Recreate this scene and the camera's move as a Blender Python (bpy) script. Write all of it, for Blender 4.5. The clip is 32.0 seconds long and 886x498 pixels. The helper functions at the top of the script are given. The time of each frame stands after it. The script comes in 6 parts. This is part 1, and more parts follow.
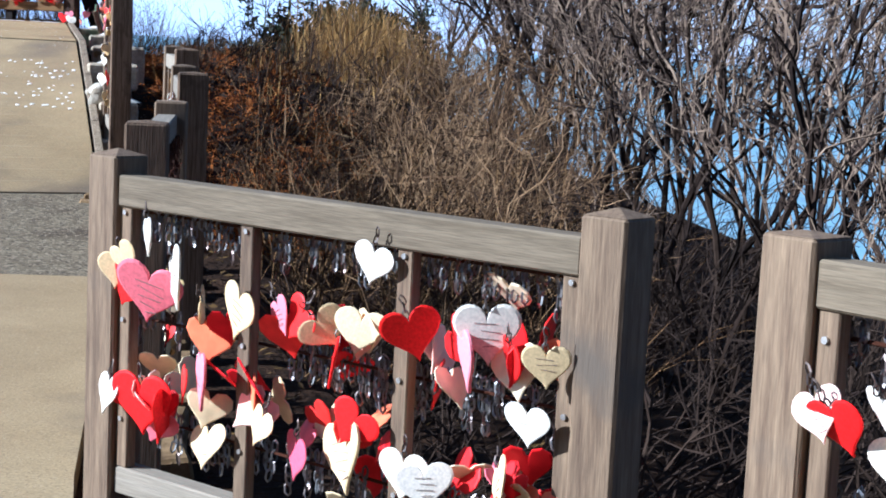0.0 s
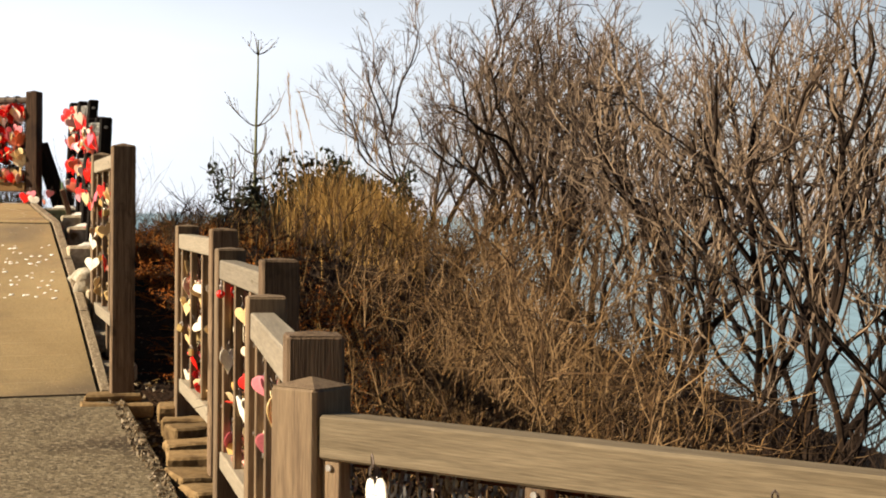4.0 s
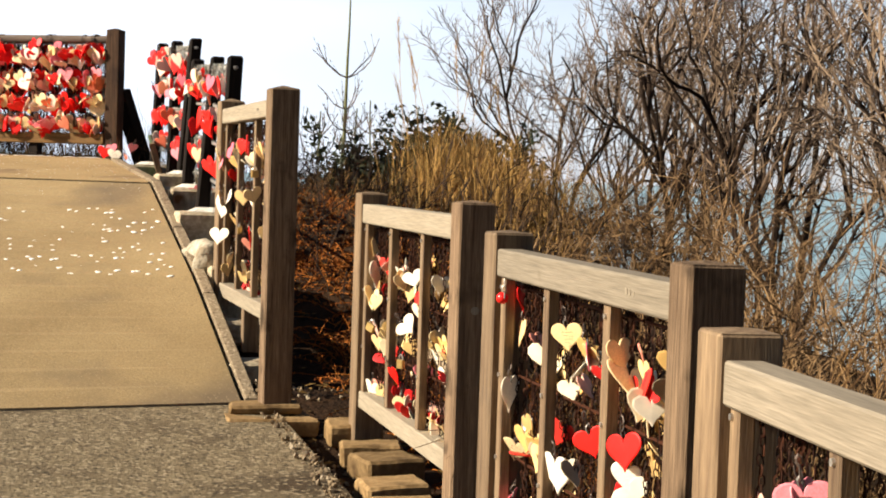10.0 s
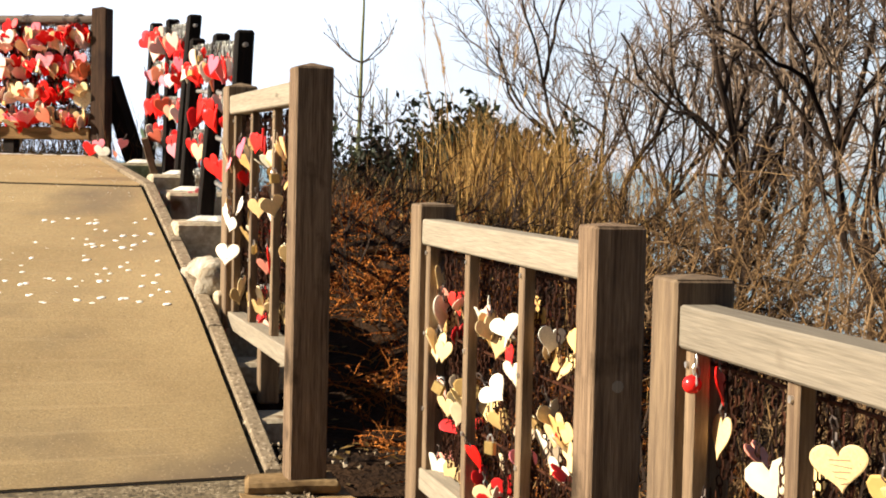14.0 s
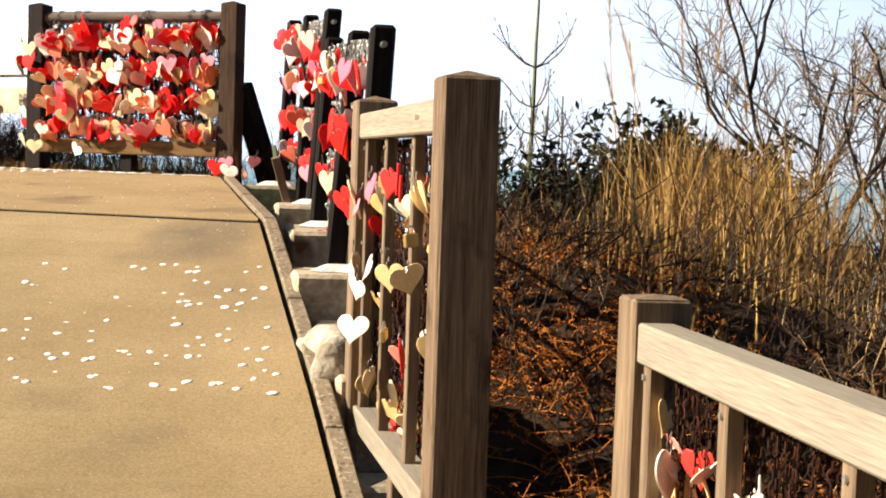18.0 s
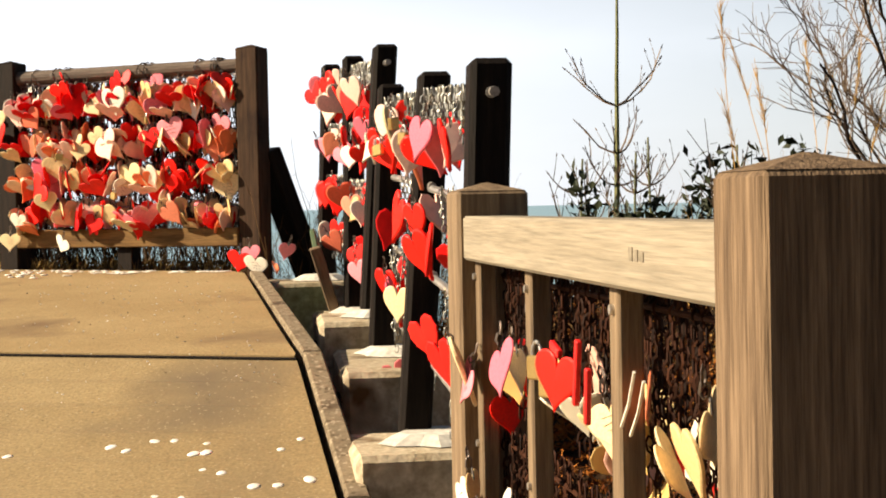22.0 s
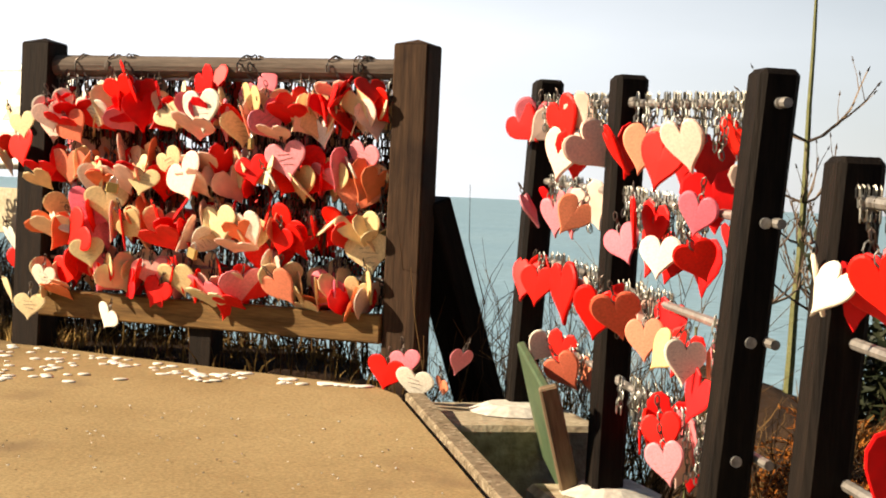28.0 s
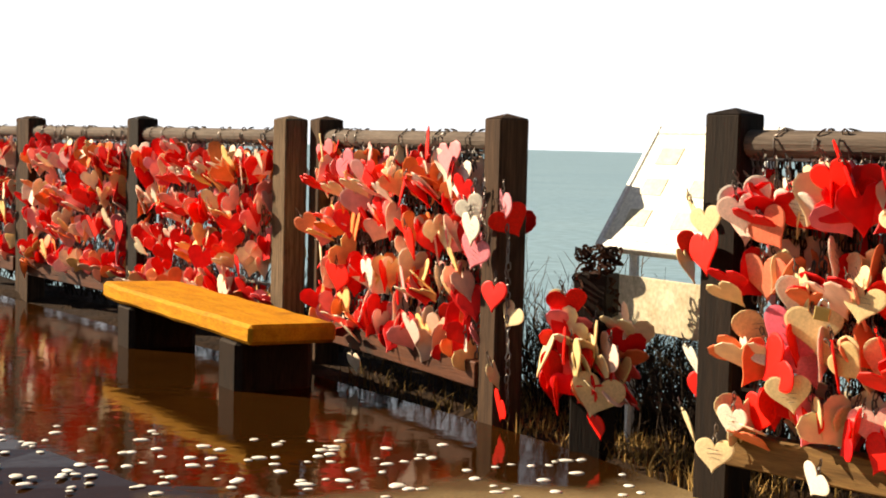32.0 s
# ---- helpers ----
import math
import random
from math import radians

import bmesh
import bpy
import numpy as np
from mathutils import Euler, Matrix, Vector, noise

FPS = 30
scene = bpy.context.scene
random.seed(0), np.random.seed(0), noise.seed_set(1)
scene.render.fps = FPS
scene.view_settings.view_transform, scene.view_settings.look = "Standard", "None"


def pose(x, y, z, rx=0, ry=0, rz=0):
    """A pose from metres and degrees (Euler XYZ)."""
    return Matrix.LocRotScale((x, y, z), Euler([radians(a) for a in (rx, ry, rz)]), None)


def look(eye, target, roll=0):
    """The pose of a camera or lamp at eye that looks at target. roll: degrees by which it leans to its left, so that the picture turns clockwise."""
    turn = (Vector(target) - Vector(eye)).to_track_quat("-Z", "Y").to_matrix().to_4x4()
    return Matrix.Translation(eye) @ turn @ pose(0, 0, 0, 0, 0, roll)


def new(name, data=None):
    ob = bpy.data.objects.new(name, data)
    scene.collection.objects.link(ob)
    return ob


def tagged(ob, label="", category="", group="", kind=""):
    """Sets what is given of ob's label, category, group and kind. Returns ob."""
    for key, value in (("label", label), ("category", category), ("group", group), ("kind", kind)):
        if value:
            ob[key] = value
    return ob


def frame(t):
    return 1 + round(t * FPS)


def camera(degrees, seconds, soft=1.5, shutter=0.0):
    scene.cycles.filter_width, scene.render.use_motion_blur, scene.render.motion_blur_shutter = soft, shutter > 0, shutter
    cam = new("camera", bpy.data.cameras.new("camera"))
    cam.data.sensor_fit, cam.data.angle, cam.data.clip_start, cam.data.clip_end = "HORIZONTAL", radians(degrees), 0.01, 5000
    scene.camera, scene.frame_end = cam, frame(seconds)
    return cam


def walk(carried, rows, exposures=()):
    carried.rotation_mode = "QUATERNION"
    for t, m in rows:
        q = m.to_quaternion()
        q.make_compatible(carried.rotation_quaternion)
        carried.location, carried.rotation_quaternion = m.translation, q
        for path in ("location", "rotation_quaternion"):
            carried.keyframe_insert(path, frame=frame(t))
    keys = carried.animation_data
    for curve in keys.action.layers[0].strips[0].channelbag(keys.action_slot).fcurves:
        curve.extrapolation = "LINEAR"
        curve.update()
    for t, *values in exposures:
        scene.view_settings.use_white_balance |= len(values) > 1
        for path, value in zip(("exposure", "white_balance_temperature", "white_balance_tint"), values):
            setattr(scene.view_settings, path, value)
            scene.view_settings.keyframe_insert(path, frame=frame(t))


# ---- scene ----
cam = camera(31.09, 32.0, 1.9)
PATH = [
    (0, (1.518, -9.071, 1.960), (1.555, -5.103, 1.459), 2.79),
    (0.5, (1.331, -8.854, 1.965), (1.410, -4.869, 1.630), 3.45),
    (1, (1.218, -8.686, 1.952), (1.305, -4.693, 1.721), 3.14),
    (1.5, (1.112, -8.491, 1.951), (1.216, -4.497, 1.760), 2.26),
    (2, (0.933, -8.370, 1.965), (1.080, -4.377, 1.788), 1.98),
    (2.5, (0.796, -8.170, 1.966), (0.974, -4.177, 1.802), 1.35),
    (3, (0.728, -7.967, 1.971), (0.921, -3.974, 1.827), 0.87),
    (3.5, (0.691, -7.828, 1.969), (0.897, -3.835, 1.856), 0.77),
    (5.5, (0.162, -7.019, 1.971), (0.524, -3.036, 1.913), 1.32),
    (6, (0.005, -6.855, 1.965), (0.398, -2.874, 1.905), 2.33),
    (6.5, (-0.109, -6.634, 1.972), (0.269, -2.653, 1.896), 2.64),
    (7, (-0.138, -6.508, 1.983), (0.179, -2.522, 1.872), 2.44),
    (7.5, (-0.195, -6.349, 1.981), (-0.007, -2.356, 1.855), 2.64),
    (8, (-0.282, -6.115, 1.976), (-0.159, -2.119, 1.840), 3.01),
    (8.5, (-0.364, -5.872, 1.965), (-0.231, -1.877, 1.819), 2.89),
    (9, (-0.412, -5.636, 1.974), (-0.272, -1.642, 1.808), 2.42),
    (9.5, (-0.460, -5.406, 1.977), (-0.303, -1.413, 1.796), 1.78),
    (10, (-0.563, -5.101, 1.974), (-0.365, -1.111, 1.791), 1.92),
    (10.5, (-0.641, -4.823, 1.964), (-0.401, -0.834, 1.786), 1.98),
    (11, (-0.674, -4.587, 1.971), (-0.409, -0.600, 1.795), 1.79),
    (11.5, (-0.691, -4.332, 1.962), (-0.411, -0.345, 1.802), 1.56),
    (12, (-0.709, -3.918, 1.989), (-0.427, 0.070, 1.866), 1.13),
    (12.5, (-0.699, -3.627, 2.003), (-0.432, 0.361, 1.869), 0.63),
    (13, (-0.681, -3.464, 2.023), (-0.429, 0.523, 1.836), 0.13),
    (13.5, (-0.778, -3.251, 2.029), (-0.525, 0.735, 1.822), 0.85),
    (14, (-0.811, -2.964, 2.023), (-0.609, 1.025, 1.815), 1.34),
    (14.5, (-0.778, -2.702, 2.077), (-0.654, 1.290, 1.850), 0.79),
    (15, (-0.765, -2.467, 2.083), (-0.710, 1.527, 1.869), 0.88),
    (15.5, (-0.794, -2.143, 2.099), (-0.791, 1.852, 1.900), 1.29),
    (17.5, (-0.851, -0.883, 2.180), (-1.042, 3.107, 1.972), 1.56),
    (18, (-0.848, -0.597, 2.184), (-1.067, 3.392, 1.973), 1.95),
    (18.5, (-0.821, -0.290, 2.230), (-1.087, 3.694, 1.996), 1.76),
    (19, (-0.892, 0.096, 2.232), (-1.170, 4.080, 1.997), 2.13),
    (19.5, (-0.977, 0.474, 2.247), (-1.265, 4.456, 1.991), 2.13),
    (20, (-1.025, 0.875, 2.274), (-1.345, 4.852, 1.980), 1.04),
    (20.5, (-1.088, 1.213, 2.294), (-1.424, 5.185, 1.962), -0.62),
    (21, (-1.219, 1.593, 2.353), (-1.533, 5.564, 1.989), -0.84),
    (21.5, (-1.297, 1.863, 2.369), (-1.595, 5.843, 2.111), -0.98),
    (22, (-1.305, 2.168, 2.404), (-1.626, 6.153, 2.293), -1.17),
    (22.5, (-1.363, 2.419, 2.407), (-1.670, 6.406, 2.323), -0.67),
    (23, (-1.452, 2.634, 2.415), (-1.728, 6.623, 2.310), -0.01),
    (23.5, (-1.499, 2.943, 2.400), (-1.782, 6.931, 2.290), 0.19),
    (24, (-1.558, 3.192, 2.426), (-1.856, 7.179, 2.286), -0.53),
    (24.5, (-1.698, 3.578, 2.431), (-1.990, 7.564, 2.282), -0.37),
    (25, (-1.807, 3.794, 2.436), (-2.091, 7.780, 2.275), -0.40),
    (25.5, (-1.923, 4.070, 2.477), (-2.250, 8.054, 2.336), -0.71),
    (26, (-2.144, 4.270, 2.465), (-2.415, 8.260, 2.461), 2.33),
    (26.5, (-2.317, 4.601, 2.577), (-2.586, 8.592, 2.589), 3.10),
    (28.5, (-2.732, 5.605, 2.871), (-2.995, 9.591, 2.657), 2.46),
    (29, (-2.810, 5.914, 2.994), (-3.144, 9.891, 2.720), 3.11),
    (29.5, (-2.879, 6.185, 3.043), (-3.454, 10.132, 2.743), 2.65),
    (30, (-2.949, 6.432, 3.053), (-3.748, 10.339, 2.741), 2.15),
    (30.5, (-3.064, 6.640, 3.125), (-4.044, 10.504, 2.790), 1.80),
    (31, (-3.152, 6.784, 3.235), (-4.384, 10.577, 2.938), 0.87),
    (31.5, (-3.128, 6.945, 3.252), (-4.719, 10.604, 2.974), 0.79),
    (32, (-3.140, 6.990, 3.239), (-5.059, 10.489, 2.978), 1.46),
]
EXPO = [(0, 0.60, 4350, 10), (1, 0.34, 6000, 10), (2, 0.25, 6700, 10), (3.5, 0.32, 6700, 10), (8, 0.44, 6400, 10), (13, 0.64, 6200, 10), (18, 0.70, 6050, 10), (20, 0.60, 5950, 10), (21.5, 0.5, 6600, 10), (22.8, 0.32, 7100, 10), (24.5, 0.48, 7000, 10), (26, 0.46, 6900, 10), (32, 0.40, 7100, 10)]
walk(cam, [(t, look(eye, aim, roll)) for t, eye, aim, roll in PATH], EXPO)

# ---- light ----
SUN = Vector((-0.96, -0.13, 0.54)).normalized()
world = bpy.data.worlds.new("sky")
scene.world = world
world.use_nodes = True
wn = world.node_tree.nodes
sky = wn.new("ShaderNodeTexSky")
sky.sky_type = "NISHITA"
sky.sun_disc = False
sky.sun_elevation = math.asin(SUN.z)
sky.sun_rotation = math.atan2(SUN.x, SUN.y)
sky.air_density, sky.dust_density, sky.ozone_density = 1.0, 0.6, 1.0
wl = world.node_tree.links
wtc = wn.new("ShaderNodeTexCoord")
wmap = wn.new("ShaderNodeMapping")
wmap.inputs["Scale"].default_value = (1.0, 1.0, 3.5)
wl.new(wtc.outputs["Generated"], wmap.inputs[0])
cloud = wn.new("ShaderNodeTexNoise")
cloud.inputs["Scale"].default_value, cloud.inputs["Detail"].default_value = 2.2, 7
wl.new(wmap.outputs[0], cloud.inputs[0])
cover = wn.new("ShaderNodeMapRange")
cover.inputs[1].default_value, cover.inputs[2].default_value, cover.inputs[3].default_value, cover.inputs[4].default_value = 0.38, 0.62, 0.84, 1.0
wl.new(cloud.outputs[0], cover.inputs[0])
haze = wn.new("ShaderNodeMix")
haze.data_type = "RGBA"
haze.inputs[7].default_value = (17.4, 18.8, 21.2, 1)
wsep = wn.new("ShaderNodeSeparateXYZ")
wl.new(wtc.outputs["Generated"], wsep.inputs[0])
thin = wn.new("ShaderNodeMapRange")
thin.inputs[1].default_value, thin.inputs[2].default_value, thin.inputs[3].default_value, thin.inputs[4].default_value = 0.10, 0.26, 1.0, 0.03
wl.new(wsep.outputs[2], thin.inputs[0])
veil = wn.new("ShaderNodeMath")
veil.operation = "MULTIPLY"
wl.new(cover.outputs[0], veil.inputs[0])
wl.new(thin.outputs[0], veil.inputs[1])
glow = wn.new("ShaderNodeVectorMath")
glow.operation = "DOT_PRODUCT"
glow.inputs[1].default_value = (SUN.x, SUN.y, 0)
wl.new(wtc.outputs["Generated"], glow.inputs[0])
toward = wn.new("ShaderNodeMapRange")
toward.inputs[1].default_value, toward.inputs[2].default_value, toward.inputs[3].default_value, toward.inputs[4].default_value = -0.42, 0.0, 0.32, 1.0
wl.new(glow.outputs["Value"], toward.inputs[0])
veil2 = wn.new("ShaderNodeMath")
veil2.operation = "MULTIPLY"
wl.new(veil.outputs[0], veil2.inputs[0])
wl.new(toward.outputs[0], veil2.inputs[1])
wl.new(veil2.outputs[0], haze.inputs[0])
wl.new(sky.outputs[0], haze.inputs[6])
wl.new(haze.outputs[2], wn["Background"].inputs[0])
wn["Background"].inputs[1].default_value = 0.05
sun = bpy.data.lights.new("sun", "SUN")
sun.energy, sun.angle, sun.color = 8.4, radians(0.6), (1.0, 0.86, 0.66)
new("sun", sun).matrix_world = look(SUN * 50, (0, 0, 0))


# ---- materials ----
def mat(name, c1, c2, scale=8.0, rough=0.8, stretch=(1, 1, 1), bump=0.3, fine=60.0, spec=0.4, metal=0.0, vary=0.0, mid=0.5, dirt=None, coord="Object", bumpd=0.004):
    m = bpy.data.materials.new(name)
    m.use_nodes = True
    n, l = m.node_tree.nodes, m.node_tree.links
    b = n["Principled BSDF"]
    b.inputs["Roughness"].default_value = rough
    b.inputs["Metallic"].default_value = metal
    b.inputs["Specular IOR Level"].default_value = spec
    tc = n.new("ShaderNodeTexCoord")
    mp = n.new("ShaderNodeMapping")
    mp.inputs["Scale"].default_value = stretch
    l.new(tc.outputs[coord], mp.inputs[0])
    big = n.new("ShaderNodeTexNoise")
    big.inputs["Scale"].default_value, big.inputs["Detail"].default_value = scale, 6
    big.inputs["Roughness"].default_value = 0.65
    l.new(mp.outputs[0], big.inputs[0])
    ramp = n.new("ShaderNodeValToRGB")
    ramp.color_ramp.elements[0].position, ramp.color_ramp.elements[1].position = mid - 0.2, mid + 0.2
    ramp.color_ramp.elements[0].color = (*c1, 1)
    ramp.color_ramp.elements[1].color = (*c2, 1)
    l.new(big.outputs[0], ramp.inputs[0])
    out = ramp.outputs[0]
    grain = n.new("ShaderNodeTexNoise")
    grain.inputs["Scale"].default_value, grain.inputs["Detail"].default_value = fine, 4
    l.new(mp.outputs[0], grain.inputs[0])
    mul = n.new("ShaderNodeMix")
    mul.data_type, mul.blend_type = "RGBA", "MULTIPLY"
    mul.inputs[0].default_value = 0.55
    gr = n.new("ShaderNodeMapRange")
    gr.inputs[1].default_value, gr.inputs[2].default_value, gr.inputs[3].default_value, gr.inputs[4].default_value = 0.25, 0.75, 0.45, 1.35
    l.new(grain.outputs[0], gr.inputs[0])
    l.new(out, mul.inputs[6])
    l.new(gr.outputs[0], mul.inputs[7])
    out = mul.outputs[2]
    if dirt:
        dn = n.new("ShaderNodeTexNoise")
        dn.inputs["Scale"].default_value, dn.inputs["Detail"].default_value = dirt[1], 5
        l.new(tc.outputs[coord], dn.inputs[0])
        dr = n.new("ShaderNodeMapRange")
        dr.inputs[1].default_value, dr.inputs[2].default_value = dirt[2], dirt[2] + 0.14
        l.new(dn.outputs[0], dr.inputs[0])
        dm = n.new("ShaderNodeMix")
        dm.data_type = "RGBA"
        dm.inputs[7].default_value = (*dirt[0], 1)
        l.new(dr.outputs[0], dm.inputs[0])
        l.new(out, dm.inputs[6])
        out = dm.outputs[2]
    if vary:
        oi = n.new("ShaderNodeObjectInfo")
        vr = n.new("ShaderNodeMapRange")
        vr.inputs[3].default_value, vr.inputs[4].default_value = 1 - vary, 1 + vary
        l.new(oi.outputs["Random"], vr.inputs[0])
        vm = n.new("ShaderNodeMix")
        vm.data_type, vm.blend_type = "RGBA", "MULTIPLY"
        vm.inputs[0].default_value = 1
        l.new(out, vm.inputs[6])
        l.new(vr.outputs[0], vm.inputs[7])
        out = vm.outputs[2]
    l.new(out, b.inputs["Base Color"])
    if bump:
        bp = n.new("ShaderNodeBump")
        bp.inputs["Strength"].default_value, bp.inputs["Distance"].default_value = bump, bumpd
        l.new(grain.outputs[0], bp.inputs["Height"])
        l.new(bp.outputs[0], b.inputs["Normal"])
    return m


M_WOOD = mat("weathered_timber", (0.085, 0.05, 0.026), (0.24, 0.165, 0.092), 5, 0.8, (7, 7, 0.5), 0.5, 30, vary=0.15, dirt=((0.10, 0.075, 0.05), 3.0, 0.60))
M_RAIL = mat("weathered_rail_timber", (0.235, 0.195, 0.138), (0.30, 0.255, 0.188), 4, 0.8, (0.30, 9, 9), 0.35, 26, spec=0.2, vary=0.12, dirt=((0.15, 0.115, 0.075), 4.0, 0.70))
M_MIDRAIL = mat("faded_rail_timber", (0.165, 0.138, 0.10), (0.245, 0.208, 0.155), 4, 0.8, (0.30, 9, 9), 0.35, 26, spec=0.2, vary=0.12, dirt=((0.12, 0.092, 0.06), 4.0, 0.66))
# Darker grey-brown copy of the rail timber: weaker sun on panels A and Z.
M_SHADERAIL = mat("shaded_rail_timber", (0.115, 0.086, 0.050), (0.20, 0.155, 0.097), 5, 0.8, (0.4, 7, 7), 0.35, 34, spec=0.25, vary=0.1, dirt=((0.09, 0.07, 0.045), 3.0, 0.62))
M_POST = mat("brown_post_timber", (0.082, 0.052, 0.031), (0.24, 0.162, 0.098), 5, 0.85, (11, 11, 0.5), 0.8, 20, spec=0.15, vary=0.15, bumpd=0.006, dirt=((0.04, 0.026, 0.015), 5.0, 0.58))
M_DARK = mat("creosoted_timber", (0.004, 0.003, 0.0025), (0.015, 0.010, 0.007), 6, 0.7, (6, 6, 0.6), 0.7, 25, spec=0.09, vary=0.15)
M_BROWN = mat("dark_stained_timber", (0.006, 0.0035, 0.0022), (0.020, 0.011, 0.006), 5, 0.75, (6, 6, 0.5), 0.6, 25, spec=0.15, vary=0.15)
M_DAMP = mat("damp_red_timber", (0.045, 0.014, 0.006), (0.13, 0.042, 0.016), 5, 0.6, (0.5, 6, 6), 0.5, 25, spec=0.2, dirt=((0.02, 0.009, 0.005), 3.0, 0.55))
M_UMBER = mat("umber_post_timber", (0.022, 0.011, 0.006), (0.085, 0.046, 0.024), 5, 0.8, (6, 6, 0.4), 0.6, 25, spec=0.15, dirt=((0.018, 0.009, 0.006), 3.0, 0.58))
M_CONC = mat("concrete_slab", (0.235, 0.163, 0.076), (0.335, 0.245, 0.122), 0.9, 0.88, (1, 1, 1), 0.3, 90, spec=0.25, dirt=((0.15, 0.11, 0.065), 0.7, 0.56))
M_BLOCK = mat("concrete_block", (0.32, 0.25, 0.15), (0.56, 0.48, 0.35), 5, 0.92, (1, 1, 1), 0.7, 40, spec=0.2, vary=0.15, bumpd=0.008, dirt=((0.11, 0.062, 0.024), 5.0, 0.53))
M_ASPH = mat("asphalt", (0.105, 0.080, 0.046), (0.20, 0.155, 0.092), 16, 0.92, (1, 1, 1), 0.9, 60, spec=0.2, bumpd=0.012, dirt=((0.05, 0.034, 0.018), 1.2, 0.55))
# Earth base darkened further, so the shaded voids under the scrub read black.
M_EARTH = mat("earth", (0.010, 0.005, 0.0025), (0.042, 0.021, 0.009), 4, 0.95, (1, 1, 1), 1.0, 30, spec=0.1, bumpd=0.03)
M_LOG = mat("weathered_log", (0.07, 0.05, 0.038), (0.16, 0.122, 0.095), 4, 0.8, (0.6, 6, 6), 0.6, 25, spec=0.2)
M_LOWER = mat("orange_brown_rail", (0.09, 0.045, 0.014), (0.24, 0.135, 0.045), 5, 0.8, (0.6, 6, 6), 0.5, 25, spec=0.2)
M_KERB = mat("kerb_concrete", (0.15, 0.11, 0.066), (0.28, 0.22, 0.145), 4, 0.9, (1, 1, 1), 0.5, 60, spec=0.2, dirt=((0.07, 0.045, 0.026), 4.0, 0.54))
M_TERR = mat("terrace_concrete", (0.26, 0.176, 0.085), (0.37, 0.27, 0.14), 0.9, 0.85, (1, 1, 1), 0.25, 90, dirt=((0.18, 0.12, 0.07), 1.4, 0.56))
M_SEA = mat("sea", (0.19, 0.32, 0.41), (0.25, 0.385, 0.46), 0.02, 0.5, (1, 1, 1), 0.4, 0.6, bumpd=0.3)


def specks(m, scale, share, colour, dark):
    """Light and dark stone chips showing in a worn surface."""
    n, l = m.node_tree.nodes, m.node_tree.links
    b = n["Principled BSDF"]
    tc = n.new("ShaderNodeTexCoord")
    vo = n.new("ShaderNodeTexVoronoi")
    vo.inputs["Scale"].default_value = scale
    l.new(tc.outputs["Object"], vo.inputs["Vector"])
    sep = n.new("ShaderNodeSeparateColor")
    l.new(vo.outputs["Color"], sep.inputs[0])
    for channel, tone in ((0, colour), (1, dark)):
        pick = n.new("ShaderNodeMath")
        pick.operation = "GREATER_THAN"
        pick.inputs[1].default_value = 1 - share
        l.new(sep.outputs[channel], pick.inputs[0])
        mix = n.new("ShaderNodeMix")
        mix.data_type = "RGBA"
        mix.inputs[7].default_value = (*tone, 1)
        soft = n.new("ShaderNodeMath")
        soft.operation = "MULTIPLY"
        soft.inputs[1].default_value = 0.7
        l.new(pick.outputs[0], soft.inputs[0])
        l.new(soft.outputs[0], mix.inputs[0])
        l.new(b.inputs["Base Color"].links[0].from_socket, mix.inputs[6])
        l.new(mix.outputs[2], b.inputs["Base Color"])


specks(M_ASPH, 55, 0.16, (0.30, 0.245, 0.16), (0.03, 0.022, 0.013))
specks(M_CONC, 150, 0.025, (0.36, 0.275, 0.16), (0.17, 0.12, 0.06))
specks(M_KERB, 70, 0.12, (0.36, 0.29, 0.20), (0.08, 0.055, 0.03))


